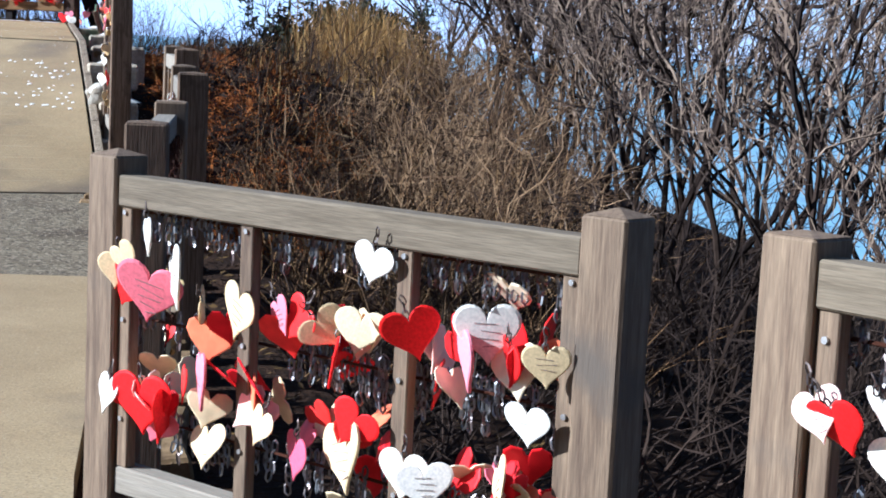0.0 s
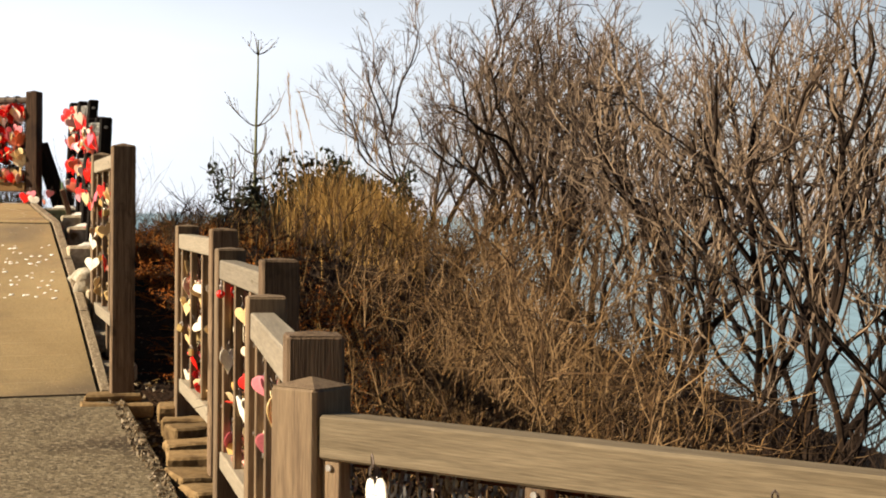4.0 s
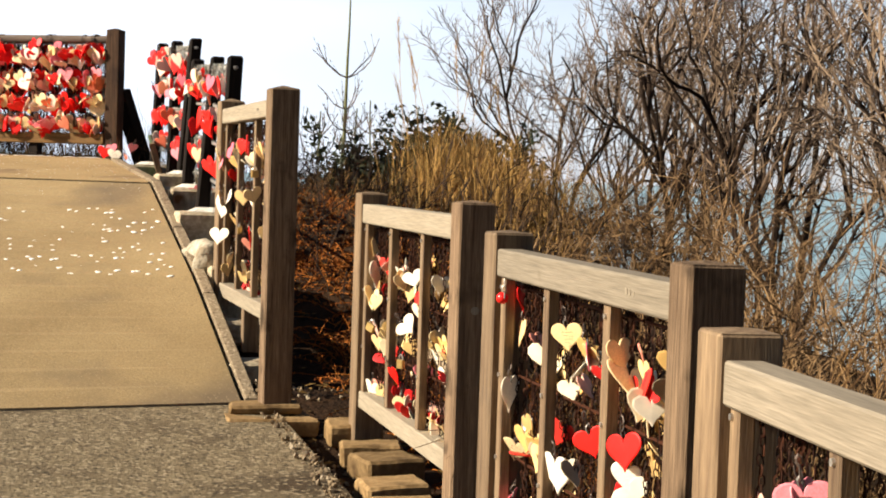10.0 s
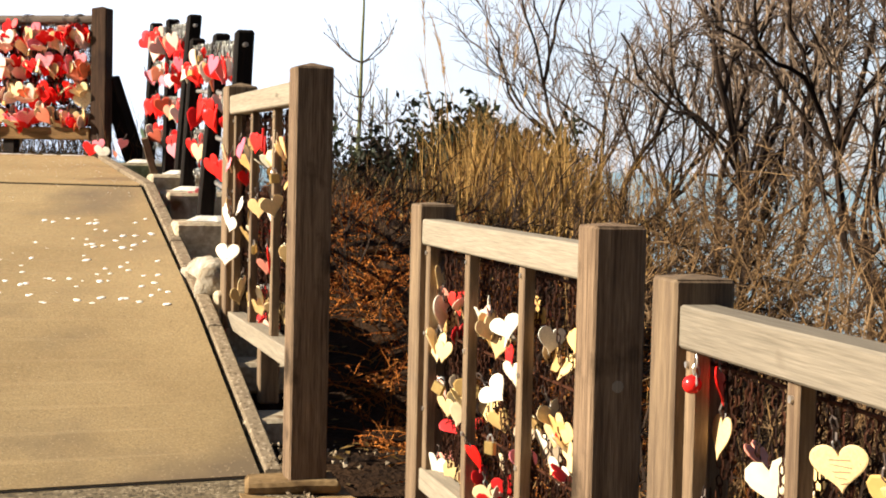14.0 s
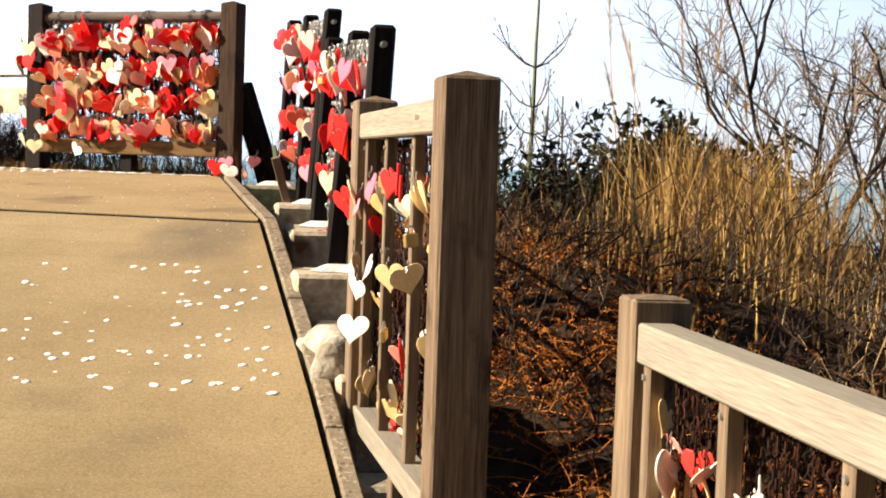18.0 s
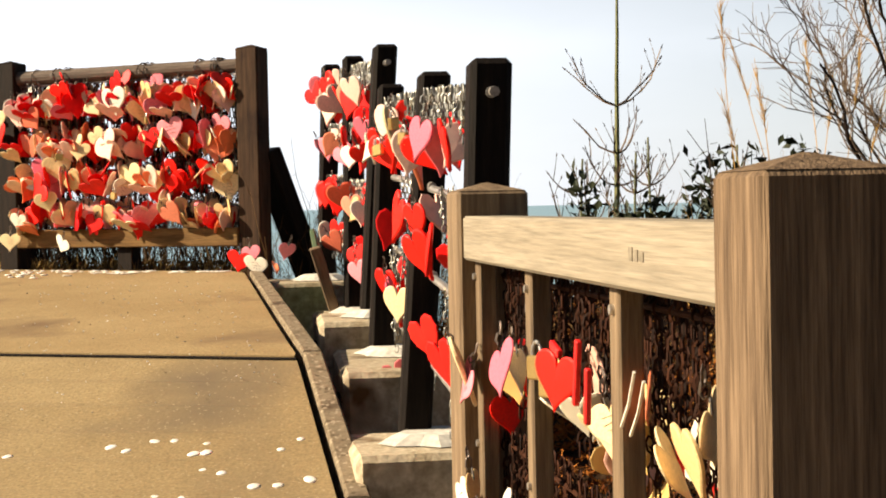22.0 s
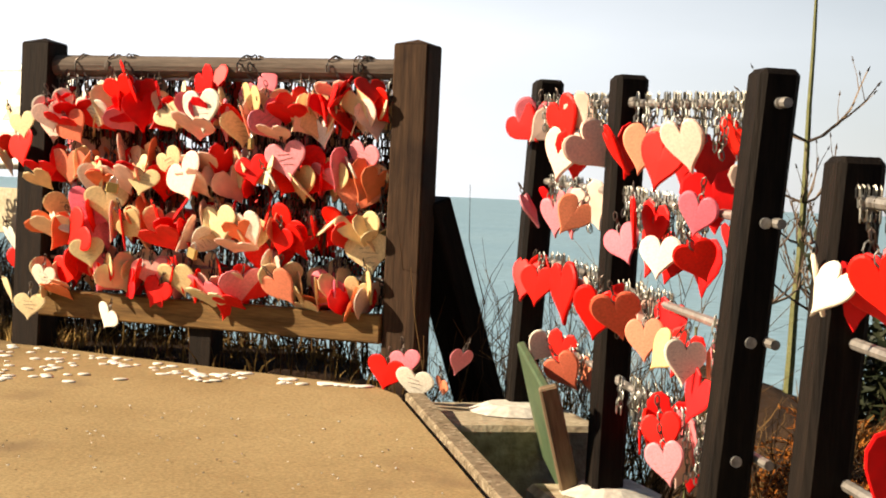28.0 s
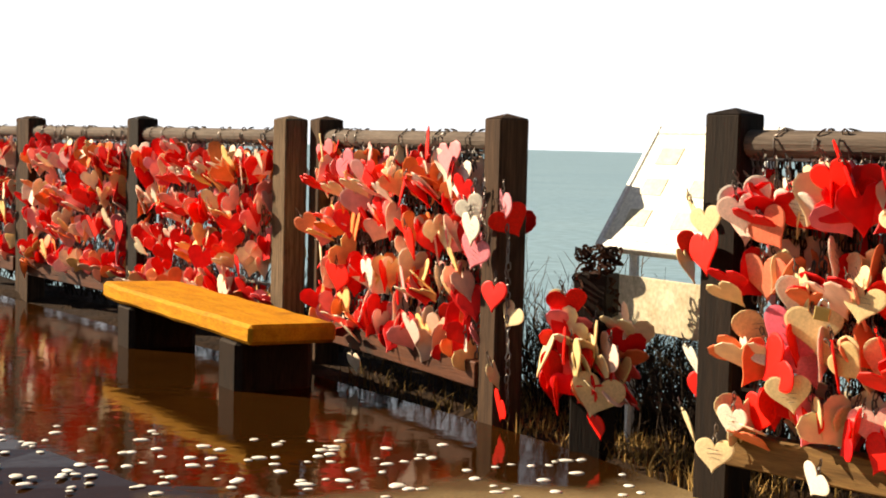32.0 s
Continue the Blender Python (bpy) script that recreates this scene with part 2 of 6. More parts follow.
def wet_terrace(m):
    """Rain water standing towards the benches: darker and glossy past a ragged line."""
    n, l = m.node_tree.nodes, m.node_tree.links
    b = n["Principled BSDF"]
    tc = n.new("ShaderNodeTexCoord")
    dot = n.new("ShaderNodeVectorMath")
    dot.operation = "DOT_PRODUCT"
    dot.inputs[1].default_value = (-0.85, 0.53, 0)
    l.new(tc.outputs["Object"], dot.inputs[0])
    ns = n.new("ShaderNodeTexNoise")
    ns.inputs["Scale"].default_value, ns.inputs["Detail"].default_value = 1.1, 6
    l.new(tc.outputs["Object"], ns.inputs[0])
    add = n.new("ShaderNodeMath")
    add.operation = "MULTIPLY_ADD"
    add.inputs[1].default_value = 2.6
    l.new(ns.outputs[0], add.inputs[0])
    l.new(dot.outputs["Value"], add.inputs[2])
    mr = n.new("ShaderNodeMapRange")
    mr.inputs[1].default_value, mr.inputs[2].default_value = 11.6, 12.6
    l.new(add.outputs[0], mr.inputs[0])
    mix = n.new("ShaderNodeMix")
    mix.data_type, mix.blend_type = "RGBA", "MULTIPLY"
    mix.inputs[7].default_value = (0.075, 0.038, 0.014, 1)
    old = b.inputs["Base Color"].links[0].from_socket
    l.new(mr.outputs[0], mix.inputs[0])
    l.new(old, mix.inputs[6])
    l.new(mix.outputs[2], b.inputs["Base Color"])
    b.inputs["Specular IOR Level"].default_value = 0.06
    ro = n.new("ShaderNodeMapRange")
    ro.inputs[1].default_value, ro.inputs[2].default_value, ro.inputs[3].default_value, ro.inputs[4].default_value = 0.45, 1.0, 0.9, 0.035
    l.new(mr.outputs[0], ro.inputs[0])
    l.new(ro.outputs[0], b.inputs["Roughness"])
    rip = n.new("ShaderNodeTexNoise")
    rip.inputs["Scale"].default_value, rip.inputs["Detail"].default_value = 9.0, 5
    l.new(tc.outputs["Object"], rip.inputs[0])
    rb = n.new("ShaderNodeBump")
    rb.inputs["Strength"].default_value, rb.inputs["Distance"].default_value = 0.14, 0.012
    l.new(rip.outputs[0], rb.inputs["Height"])
    flat = n.new("ShaderNodeMix")
    flat.data_type = "VECTOR"
    l.new(mr.outputs[0], flat.inputs[0])
    l.new(b.inputs["Normal"].links[0].from_socket, flat.inputs[4])
    l.new(n.new("ShaderNodeNewGeometry").outputs["Normal"], flat.inputs[5])
    l.new(flat.outputs[1], rb.inputs["Normal"])
    l.new(rb.outputs[0], b.inputs["Normal"])


wet_terrace(M_TERR)


# ---- mesh helpers ----
def box_bm(bm, x0, x1, y0, y1, z0, z1, m=None, bev=0.0):
    r = bmesh.ops.create_cube(bm, size=1.0, matrix=Matrix.LocRotScale(((x0 + x1) / 2, (y0 + y1) / 2, (z0 + z1) / 2), None, (x1 - x0, y1 - y0, z1 - z0)))
    vs = r["verts"]
    if bev:
        es = list({e for v in vs for e in v.link_edges})
        g = bmesh.ops.bevel(bm, geom=es, offset=bev, segments=1, affect="EDGES")
        vs = list({v for f in g["faces"] for v in f.verts} | {v for v in vs if v.is_valid})
    if m is not None:
        bmesh.ops.transform(bm, matrix=m, verts=vs)
    return vs


def mesh_of(bm, name, material, smooth=False):
    me = bpy.data.meshes.new(name)
    bm.to_mesh(me)
    bm.free()
    me.materials.append(material)
    if smooth:
        for p in me.polygons:
            p.use_smooth = True
    return me


def part(name, bm, material, parent=None, label="", at=None, smooth=False):
    me = bm if isinstance(bm, bpy.types.Mesh) else mesh_of(bm, name, material, smooth)
    ob = new(name, me)
    if parent:
        ob.parent = parent
    if at is not None:
        ob.matrix_basis = at
    if label:
        ob["label"] = label
    return ob


def box(name, x0, x1, y0, y1, z0, z1, material, parent=None, bev=0.006, label="", at=None):
    bm = bmesh.new()
    box_bm(bm, x0, x1, y0, y1, z0, z1, None, bev)
    return part(name, bm, material, parent, label, at)


# ---- ground ----
EDGE = [(-14, 2.6, 0.28), (-9, 1.55, 0.31), (-3.8, 0.34, 0.38), (0.8, -0.45, 0.46), (4.13, -1.25, 0.63), (5.8, -1.72, 1.22), (8.15, -2.36, 1.85), (11.27, -3.2, 2.04), (16, -4.3, 2.05), (30, -8, 2.0)]


def edge_at(y):
    for (y0, x0, z0), (y1, x1, z1) in zip(EDGE, EDGE[1:]):
        if y <= y1:
            k = (y - y0) / (y1 - y0)
            return x0 + (x1 - x0) * k, z0 + (z1 - z0) * k
    return EDGE[-1][1], EDGE[-1][2]


def strip(name, ys, x_left, material, skew, lift=0.0, thick=0.25, inset=0.0, label="", category="", kind="structure"):
    bm = bmesh.new()
    top, bot = [], []
    for i, y in enumerate(ys):
        xe, z = edge_at(y)
        s_ = skew[0] + (skew[1] - skew[0]) * i / (len(ys) - 1)
        top.append([bm.verts.new((x, y + s_ * (x - xe), z + lift)) for x in (x_left, xe - inset)])
        bot.append([bm.verts.new((x, y + s_ * (x - xe), z + lift - thick)) for x in (x_left, xe - inset)])
    for i in range(len(ys) - 1):
        bm.faces.new((top[i][0], top[i][1], top[i + 1][1], top[i + 1][0]))
        bm.faces.new((top[i][1], bot[i][1], bot[i + 1][1], top[i + 1][1]))
        bm.faces.new((bot[i][0], top[i][0], top[i + 1][0], bot[i + 1][0]))
        bm.faces.new((bot[i][1], bot[i][0], bot[i + 1][0], bot[i + 1][1]))
    bm.faces.new((top[0][1], top[0][0], bot[0][0], bot[0][1]))
    bm.faces.new((top[-1][0], top[-1][1], bot[-1][1], bot[-1][0]))
    bmesh.ops.recalc_face_normals(bm, faces=bm.faces)
    ob = part(name, bm, material)
    return tagged(ob, label, category, kind=kind)


def frange(a, b, n):
    return [a + (b - a) * i / n for i in range(n + 1)]


SKEW_LOW, SKEW_MID, SKEW_TOP = 0.10, 0.38, -0.26
strip("pavement_lower", frange(-14, 0.66, 14), -10, M_CONC, (0.0, SKEW_LOW), label="smooth buff concrete path beside the fence", category="path")
strip("pavement_asphalt", frange(0.668, 4.08, 8), -10, M_ASPH, (SKEW_LOW, SKEW_MID), -0.008, inset=-0.16, label="coarse grey asphalt strip across the path", category="path")
strip("pavement_ramp", frange(4.11, 8.075, 18), -10, M_CONC, (SKEW_MID, SKEW_TOP), label="sloping buff concrete ramp set with white shells", category="ramp")


def far_edge(x):
    pts = [(-14, 16.9), (-9.9, 14.85), (-7.9, 13.95), (-6.3, 13.1), (-5.73, 12.78), (-4.8, 12.13), (-3.2, 11.33), (0, 10.2)]
    for (x0, y0), (x1, y1) in zip(pts, pts[1:]):
        if x <= x1:
            return y0 + (y1 - y0) * (x - x0) / (x1 - x0)
    return pts[-1][1]


bm = bmesh.new()
cols = []
for x in frange(-14, -4.2, 28) + frange(-4.0, -2.36, 16):
    y1 = far_edge(x)
    if x > -3.2:
        y1 = 8.15 + (x + 2.36) / (-0.84) * 3.12
    shift = SKEW_TOP * (x + 2.34)
    y0 = 8.125 + shift
    y1 = max(y1, y0 + 0.03)
    cols.append([(x, y, edge_at(min(y - shift * max(0, 1 - (y - y0) / 2), 12))[1]) for y in frange(y0, y1, 12)])
top = [[bm.verts.new(p) for p in c] for c in cols]
bot = [[bm.verts.new((p[0], p[1], p[2] - 0.25)) for p in (c[0], c[-1])] for c in cols]
for i in range(len(cols) - 1):
    for j in range(12):
        bm.faces.new((top[i][j], top[i + 1][j], top[i + 1][j + 1], top[i][j + 1]))
    bm.faces.new((top[i][-1], top[i + 1][-1], bot[i + 1][1], bot[i][1]))
    bm.faces.new((top[i + 1][0], top[i][0], bot[i][0], bot[i + 1][0]))
tagged(part("pavement_upper", bm, M_TERR), "buff concrete terrace, wet and dark towards the benches", "pavement", kind="structure")

# black bitumen filler in the slab joints
M_TAR = mat("bitumen", (0.006, 0.005, 0.004), (0.016, 0.012, 0.009), 20, 0.9, bump=0.4, spec=0.1)
for y_mid, lean, wide, rise in ((8.10, SKEW_TOP, 0.046, 0.001), (4.095, SKEW_MID, 0.026, -0.006)):
    xe, z = edge_at(y_mid)
    bm = bmesh.new()
    rows = []
    for x in frange(-7.0, xe, 60):
        mid, half_w = y_mid + lean * (x - xe) + 0.006 * noise.noise((x * 3, y_mid, 0)), wide / 2 * (1 + 0.35 * noise.noise((x * 5, y_mid, 4)))
        rows.append([bm.verts.new(p) for p in ((x, mid - half_w, z + rise), (x, mid + half_w, z + rise), (x, mid + half_w, z - 0.05), (x, mid - half_w, z - 0.05))])
    for p, q in zip(rows, rows[1:]):
        for i in range(4):
            bm.faces.new((p[i], p[(i + 1) % 4], q[(i + 1) % 4], q[i]))
    bmesh.ops.recalc_face_normals(bm, faces=bm.faces)
    tagged(part("trim_joint", bm, M_TAR), "black bitumen joint between concrete slabs", "joint", kind="structure")

# kerb along the ramp, with an open groove behind it
for y0, y1 in ((4.15, 5.55), (5.57, 6.9), (6.92, 8.14), (8.16, 9.7), (9.72, 11.2)):
    bm = bmesh.new()
    rows = []
    for y in frange(y0, y1, 5):
        xe, z = edge_at(y)
        rows.append([bm.verts.new(p) for p in ((xe + 0.03, y, z - 0.2), (xe + 0.03, y, z + 0.004), (xe + 0.037, y, z + 0.01), (xe + 0.098, y, z + 0.01), (xe + 0.106, y, z + 0.003), (xe + 0.106, y, z - 0.2))])
    for r, q in zip(rows, rows[1:]):
        for i in range(5):
            bm.faces.new((r[i], r[i + 1], q[i + 1], q[i]))
    bm.faces.new(rows[0])
    bm.faces.new(rows[-1][::-1])
    tagged(part("kerb", bm, M_KERB), "narrow concrete kerb edging the ramp", "kerb", kind="structure")



def land(x, y):
    xe, ze = edge_at(y)
    d = x - xe
    if d < 0.1:
        h = ze - 0.12
        if y > far_edge(x) + 0.02:
            h = 2.03 + 0.02 * noise.noise((x * 2, y * 2, 0)) - 0.35 * max(0, y - far_edge(x) - 1.0)
        return h
    side = 0.06 + 0.16 * max(0, d - 0.9) + 0.2 * max(0, d - 3.6)
    h = ze - min(side, 6) - 0.05
    if y > 11.0:
        h -= 0.45 * (y - 11.0) * min(1, max(0, (-1.3 - x) / 0.7))
    if y > 4.5:
        k = min(1, (y - 4.5) / 0.6) * min(1, max(0, (d - 0.12) / 0.12)) * min(1, max(0, (1.7 - d) / 0.7))
        h -= 0.27 * k
    if y < 4 and d < 2.2:
        h = max(h, ze - 0.18)
    return h + 0.06 * noise.noise((x * 0.9, y * 0.9, 0)) * min(1, d)


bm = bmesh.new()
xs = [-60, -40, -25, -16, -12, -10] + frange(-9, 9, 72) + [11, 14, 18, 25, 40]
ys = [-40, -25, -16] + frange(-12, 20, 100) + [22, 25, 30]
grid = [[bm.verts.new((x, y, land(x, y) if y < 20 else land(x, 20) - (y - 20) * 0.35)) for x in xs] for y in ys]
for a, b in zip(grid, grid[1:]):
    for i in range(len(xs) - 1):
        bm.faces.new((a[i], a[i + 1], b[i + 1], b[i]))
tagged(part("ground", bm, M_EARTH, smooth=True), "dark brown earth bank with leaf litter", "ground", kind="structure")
bm = bmesh.new()
bmesh.ops.create_grid(bm, x_segments=2, y_segments=2, size=4800)
tagged(part("water", bm, M_SEA, at=pose(0, 0, -6)), "calm grey-green sea to the horizon", "sea", kind="structure")


# unseen dark slope added behind the walk: closes it off, cuts sky light
M_SKYBLOCK = mat("dark_sky_block", (0.012, 0.012, 0.006), (0.05, 0.038, 0.018), 0.8, 0.95, (1, 1, 1), 1.0, 6, bumpd=0.3)
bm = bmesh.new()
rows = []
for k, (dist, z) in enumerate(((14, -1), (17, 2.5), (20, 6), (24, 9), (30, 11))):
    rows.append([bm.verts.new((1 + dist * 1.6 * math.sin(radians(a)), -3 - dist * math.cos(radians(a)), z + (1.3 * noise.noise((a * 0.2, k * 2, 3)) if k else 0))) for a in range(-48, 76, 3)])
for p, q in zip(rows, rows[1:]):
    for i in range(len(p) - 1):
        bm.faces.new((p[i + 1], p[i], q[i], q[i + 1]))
tagged(part("backdrop", bm, M_SKYBLOCK, smooth=True), "unseen dark slope added behind the path to block sky light", "backdrop", kind="structure")


# ---- timber fence panels ----
def timber_panel(name, a, b, top, bases, label, rail_drop=0.058, post=0.15, bot=None):
    a, b = Vector(a), Vector(b)
    d = (b - a)
    length = d.length
    root = new(name)
    root.matrix_world = Matrix.Translation((a.x, a.y, 0)) @ Matrix.Rotation(math.atan2(d.y, d.x), 4, "Z")
    tagged(root, label, "fence panel", "heart fence panels")
    h, cap = post / 2, 0.02 if top > 2 or top < 1.62 else 0.009
    for i, x in enumerate((0, length)):
        bm = bmesh.new()
        box_bm(bm, x - h, x + h, -h, h, bases[i] - 0.1, top, None, 0.008)
        bmesh.ops.create_cone(bm, cap_ends=False, segments=4, radius1=h * 1.33, radius2=0.004, depth=cap, matrix=Matrix.Translation((x, 0, top + cap / 2 - 0.001)) @ Matrix.Rotation(radians(45), 4, "Z"))
        part("post", bm, M_WOOD if i == 0 or top < 1.58 else M_POST, root)
    z1 = top - rail_drop
    bz = bot if bot is not None else min(bases) + 0.22
    box("top_rail", h, length - h, 0.012 - h, 0.03, z1 - 0.10, z1, M_RAIL if top > 1.8 else M_MIDRAIL if top > 1.63 else M_SHADERAIL, root)
    box("bottom_rail", h, length - h, 0.02 - h, 0.03, bz - 0.09, bz, M_RAIL, root)
    for k in (h + 0.03, length / 3 + 0.01, 2 * length / 3 - 0.01, length - h - 0.03):
        box("bar", k - 0.027, k + 0.027, -0.045, -0.005, bz, z1 - 0.10, M_WOOD, root, 0.004)
    return root, length


PANELS = {
    "A": ((0.52, -4.0), (1.98, -5.2), 1.575, (0.33, 0.30), 0.58),
    "B": ((0.285, -1.58), (0.51, -3.45), 1.65, (0.42, 0.36), 0.62),
    "C": ((-0.03, 0.75), (0.31, -1.10), 1.775, (0.52, 0.46), 0.72),
    "D": ((-0.53, 3.42), (-0.12, 1.42), 1.87, (0.63, 0.56), 0.82),
    "E": ((-1.50, 5.88), (-1.045, 3.95), 2.435, (0.85, 0.62), 1.20),
    "Z": ((2.29, -5.85), (3.53, -7.3), 1.62, (0.30, 0.25), 0.58),
}
ROOTS = {}
M_STAMP = mat("faded_stamp", (0.17, 0.14, 0.10), (0.25, 0.21, 0.15), 40, 0.9, bump=0)
for key, (a, b, top, bases, bot) in PANELS.items():
    ROOTS[key] = timber_panel("fence_panel", a, b, top, bases, "weathered timber fence panel hung with heart plaques", rail_drop=0.04 if key == "Z" else 0.058, post={"E": 0.165, "A": 0.135, "Z": 0.135}.get(key, 0.15), bot=bot)

for key, u in (("E", 1.50), ("C", 1.45)):
    root, length = ROOTS[key]
    z = PANELS[key][2] - 0.105
    for k in range(3):
        face = 0.012 - (0.165 if key == "E" else 0.15) / 2
        box("stamp", u + 0.028 * k, u + 0.028 * k + 0.018, face - 0.0015, face + 0.003, z - 0.009, z + 0.010 - 0.003 * k, M_STAMP, root, 0, "faint unreadable stamp")


# white tag on a fence post and a red ball lock on a bar
root, length = ROOTS["D"]
bm = bmesh.new()
bmesh.ops.create_circle(bm, cap_ends=True, segments=12, radius=0.017)
bmesh.ops.solidify(bm, geom=bm.faces[:], thickness=0.003)
part("tag", bm, M_RAIL, root, "small pale metal tag", at=Matrix.Translation((length + 0.0775, 0.0, 1.43)) @ Matrix.Rotation(radians(90), 4, "Y"))


def stake_panel(name, a, b, top, base, label, stains, low):
    a, b = Vector(a), Vector(b)
    d = b - a
    length = d.length
    root = new(name)
    root.matrix_world = Matrix.Translation((a.x, a.y, 0)) @ Matrix.Rotation(math.atan2(d.y, d.x), 4, "Z")
    tagged(root, label, "fence panel", "terrace heart panels")
    for x, stain in zip((0, length), stains):
        bm = bmesh.new()
        box_bm(bm, x - 0.075, x + 0.075, -0.07, 0.07, base - 0.1, top, None, 0.008)
        bmesh.ops.create_cone(bm, cap_ends=False, segments=4, radius1=0.098, radius2=0.004, depth=0.022, matrix=Matrix.Translation((x, 0, top + 0.009)) @ Matrix.Rotation(radians(45), 4, "Z"))
        part("post", bm, stain, root)
    box("bottom_rail", 0.075, length - 0.075, -0.085, -0.01, base + 0.12, base + 0.235, low, root)
    bm = bmesh.new()
    bmesh.ops.create_cone(bm, cap_ends=True, segments=14, radius1=0.048, radius2=0.042, depth=length - 0.14, matrix=Matrix.Translation((length / 2, 0, top - 0.10)) @ Matrix.Rotation(radians(90), 4, "Y"))
    part("top_rail", bm, M_LOG, root, "weathered round log rail")
    return root, length


TERRACE = {"G": ((-4.9, 12.25), (-3.2, 11.65), 3.37, 2.06),
           "H": ((-7.91, 14.33), (-6.22, 13.15), 3.36, 2.06),
           "J": ((-9.9, 15.2), (-8.14, 14.32), 3.36, 2.06),
           "K": ((-11.7, 16.1), (-10.0, 15.3), 3.36, 2.06),
           "L": ((-13.6, 17.05), (-11.85, 16.2), 3.36, 2.06)}
for key, (a, b, top, base) in TERRACE.items():
    ROOTS[key] = stake_panel("fence_panel", a, b, top, base, "dark timber terrace panel crowded with heart plaques", {"G": (M_BROWN, M_UMBER), "J": (M_BROWN, M_POST)}.get(key, (M_UMBER, M_UMBER)), M_LOWER if key == "G" else M_DAMP)


# ---- plaque, chain and lock meshes ----
def island_mat(name, cols, rough=0.8, spec=0.3, metal=0.0, source="island"):
    m = bpy.data.materials.new(name)
    m.use_nodes = True
    n, l = m.node_tree.nodes, m.node_tree.links
    b = n["Principled BSDF"]
    b.inputs["Roughness"].default_value, b.inputs["Metallic"].default_value = rough, metal
    b.inputs["Specular IOR Level"].default_value = spec
    if source == "island":
        r = n.new("ShaderNodeNewGeometry").outputs["Random Per Island"]
    else:
        r = n.new("ShaderNodeObjectInfo").outputs["Random"]
    ramp = n.new("ShaderNodeValToRGB")
    els = ramp.color_ramp.elements
    while len(els) < len(cols):
        els.new(0.5)
    if source == "island" and len(cols) > 5:
        ramp.color_ramp.interpolation = "CONSTANT"
    for i, c in enumerate(cols):
        els[i].position = i / (len(cols) - (0 if len(cols) > 5 else 1))
        els[i].color = (*c, 1)
    l.new(r, ramp.inputs[0])
    tc = n.new("ShaderNodeTexCoord")
    ns = n.new("ShaderNodeTexNoise")
    ns.inputs["Scale"].default_value, ns.inputs["Detail"].default_value = 22, 5
    l.new(tc.outputs["Object"], ns.inputs[0])
    mr = n.new("ShaderNodeMapRange")
    mr.inputs[1].default_value, mr.inputs[2].default_value, mr.inputs[3].default_value, mr.inputs[4].default_value = 0.3, 0.7, 0.84, 1.12
    l.new(ns.outputs[0], mr.inputs[0])
    mul = n.new("ShaderNodeMix")
    mul.data_type, mul.blend_type = "RGBA", "MULTIPLY"
    mul.inputs[0].default_value = 1
    l.new(ramp.outputs[0], mul.inputs[6])
    l.new(mr.outputs[0], mul.inputs[7])
    l.new(mul.outputs[2], b.inputs["Base Color"])
    return m


HUES = {"r": ("red", [(0.78, 0.006, 0.004), (0.88, 0.014, 0.006), (0.82, 0.010, 0.006)]),
        "p": ("pink", [(0.80, 0.16, 0.20), (0.85, 0.30, 0.34), (0.72, 0.10, 0.16)]),
        "c": ("cream", [(0.74, 0.55, 0.27), (0.80, 0.63, 0.36), (0.68, 0.47, 0.20)]),
        "w": ("white", [(0.80, 0.71, 0.54), (0.84, 0.78, 0.66), (0.76, 0.69, 0.57)]),
        "o": ("coral", [(0.80, 0.22, 0.10), (0.82, 0.30, 0.18), (0.78, 0.14, 0.07)]),
        "e": ("pale pink", [(0.85, 0.56, 0.46), (0.86, 0.62, 0.50), (0.80, 0.46, 0.38)]),
        "t": ("tan", [(0.64, 0.42, 0.17), (0.70, 0.49, 0.24), (0.58, 0.36, 0.14)])}
M_HEART = {k: island_mat(v[0].replace(" ", "_") + "_plaque", v[1], 0.5, 0.18, source="object") for k, v in HUES.items()}
M_MIX = island_mat("mixed_plaques", [(0.72, 0.008, 0.008), (0.82, 0.03, 0.018), (0.86, 0.68, 0.38), (0.78, 0.006, 0.01), (0.82, 0.18, 0.22), (0.86, 0.70, 0.42), (0.74, 0.012, 0.010), (0.84, 0.68, 0.44), (0.80, 0.20, 0.08), (0.84, 0.52, 0.40), (0.70, 0.006, 0.008), (0.82, 0.60, 0.32)], 0.5, 0.18)
M_CREAMS = island_mat("mostly_cream_plaques", [(0.72, 0.53, 0.25), (0.78, 0.68, 0.48), (0.50, 0.32, 0.12), (0.74, 0.52, 0.22), (0.72, 0.03, 0.02), (0.76, 0.62, 0.38), (0.74, 0.28, 0.20), (0.38, 0.29, 0.19), (0.80, 0.72, 0.56), (0.66, 0.42, 0.14), (0.66, 0.02, 0.02), (0.74, 0.42, 0.32)], 0.5, 0.18)
M_REDS = island_mat("mostly_red_plaques", [(0.76, 0.008, 0.008), (0.84, 0.018, 0.012), (0.80, 0.01, 0.01), (0.82, 0.20, 0.22), (0.86, 0.014, 0.01), (0.84, 0.54, 0.44), (0.78, 0.012, 0.014), (0.82, 0.26, 0.14), (0.84, 0.02, 0.012), (0.86, 0.62, 0.50), (0.80, 0.008, 0.01), (0.78, 0.10, 0.16)], 0.5, 0.18)
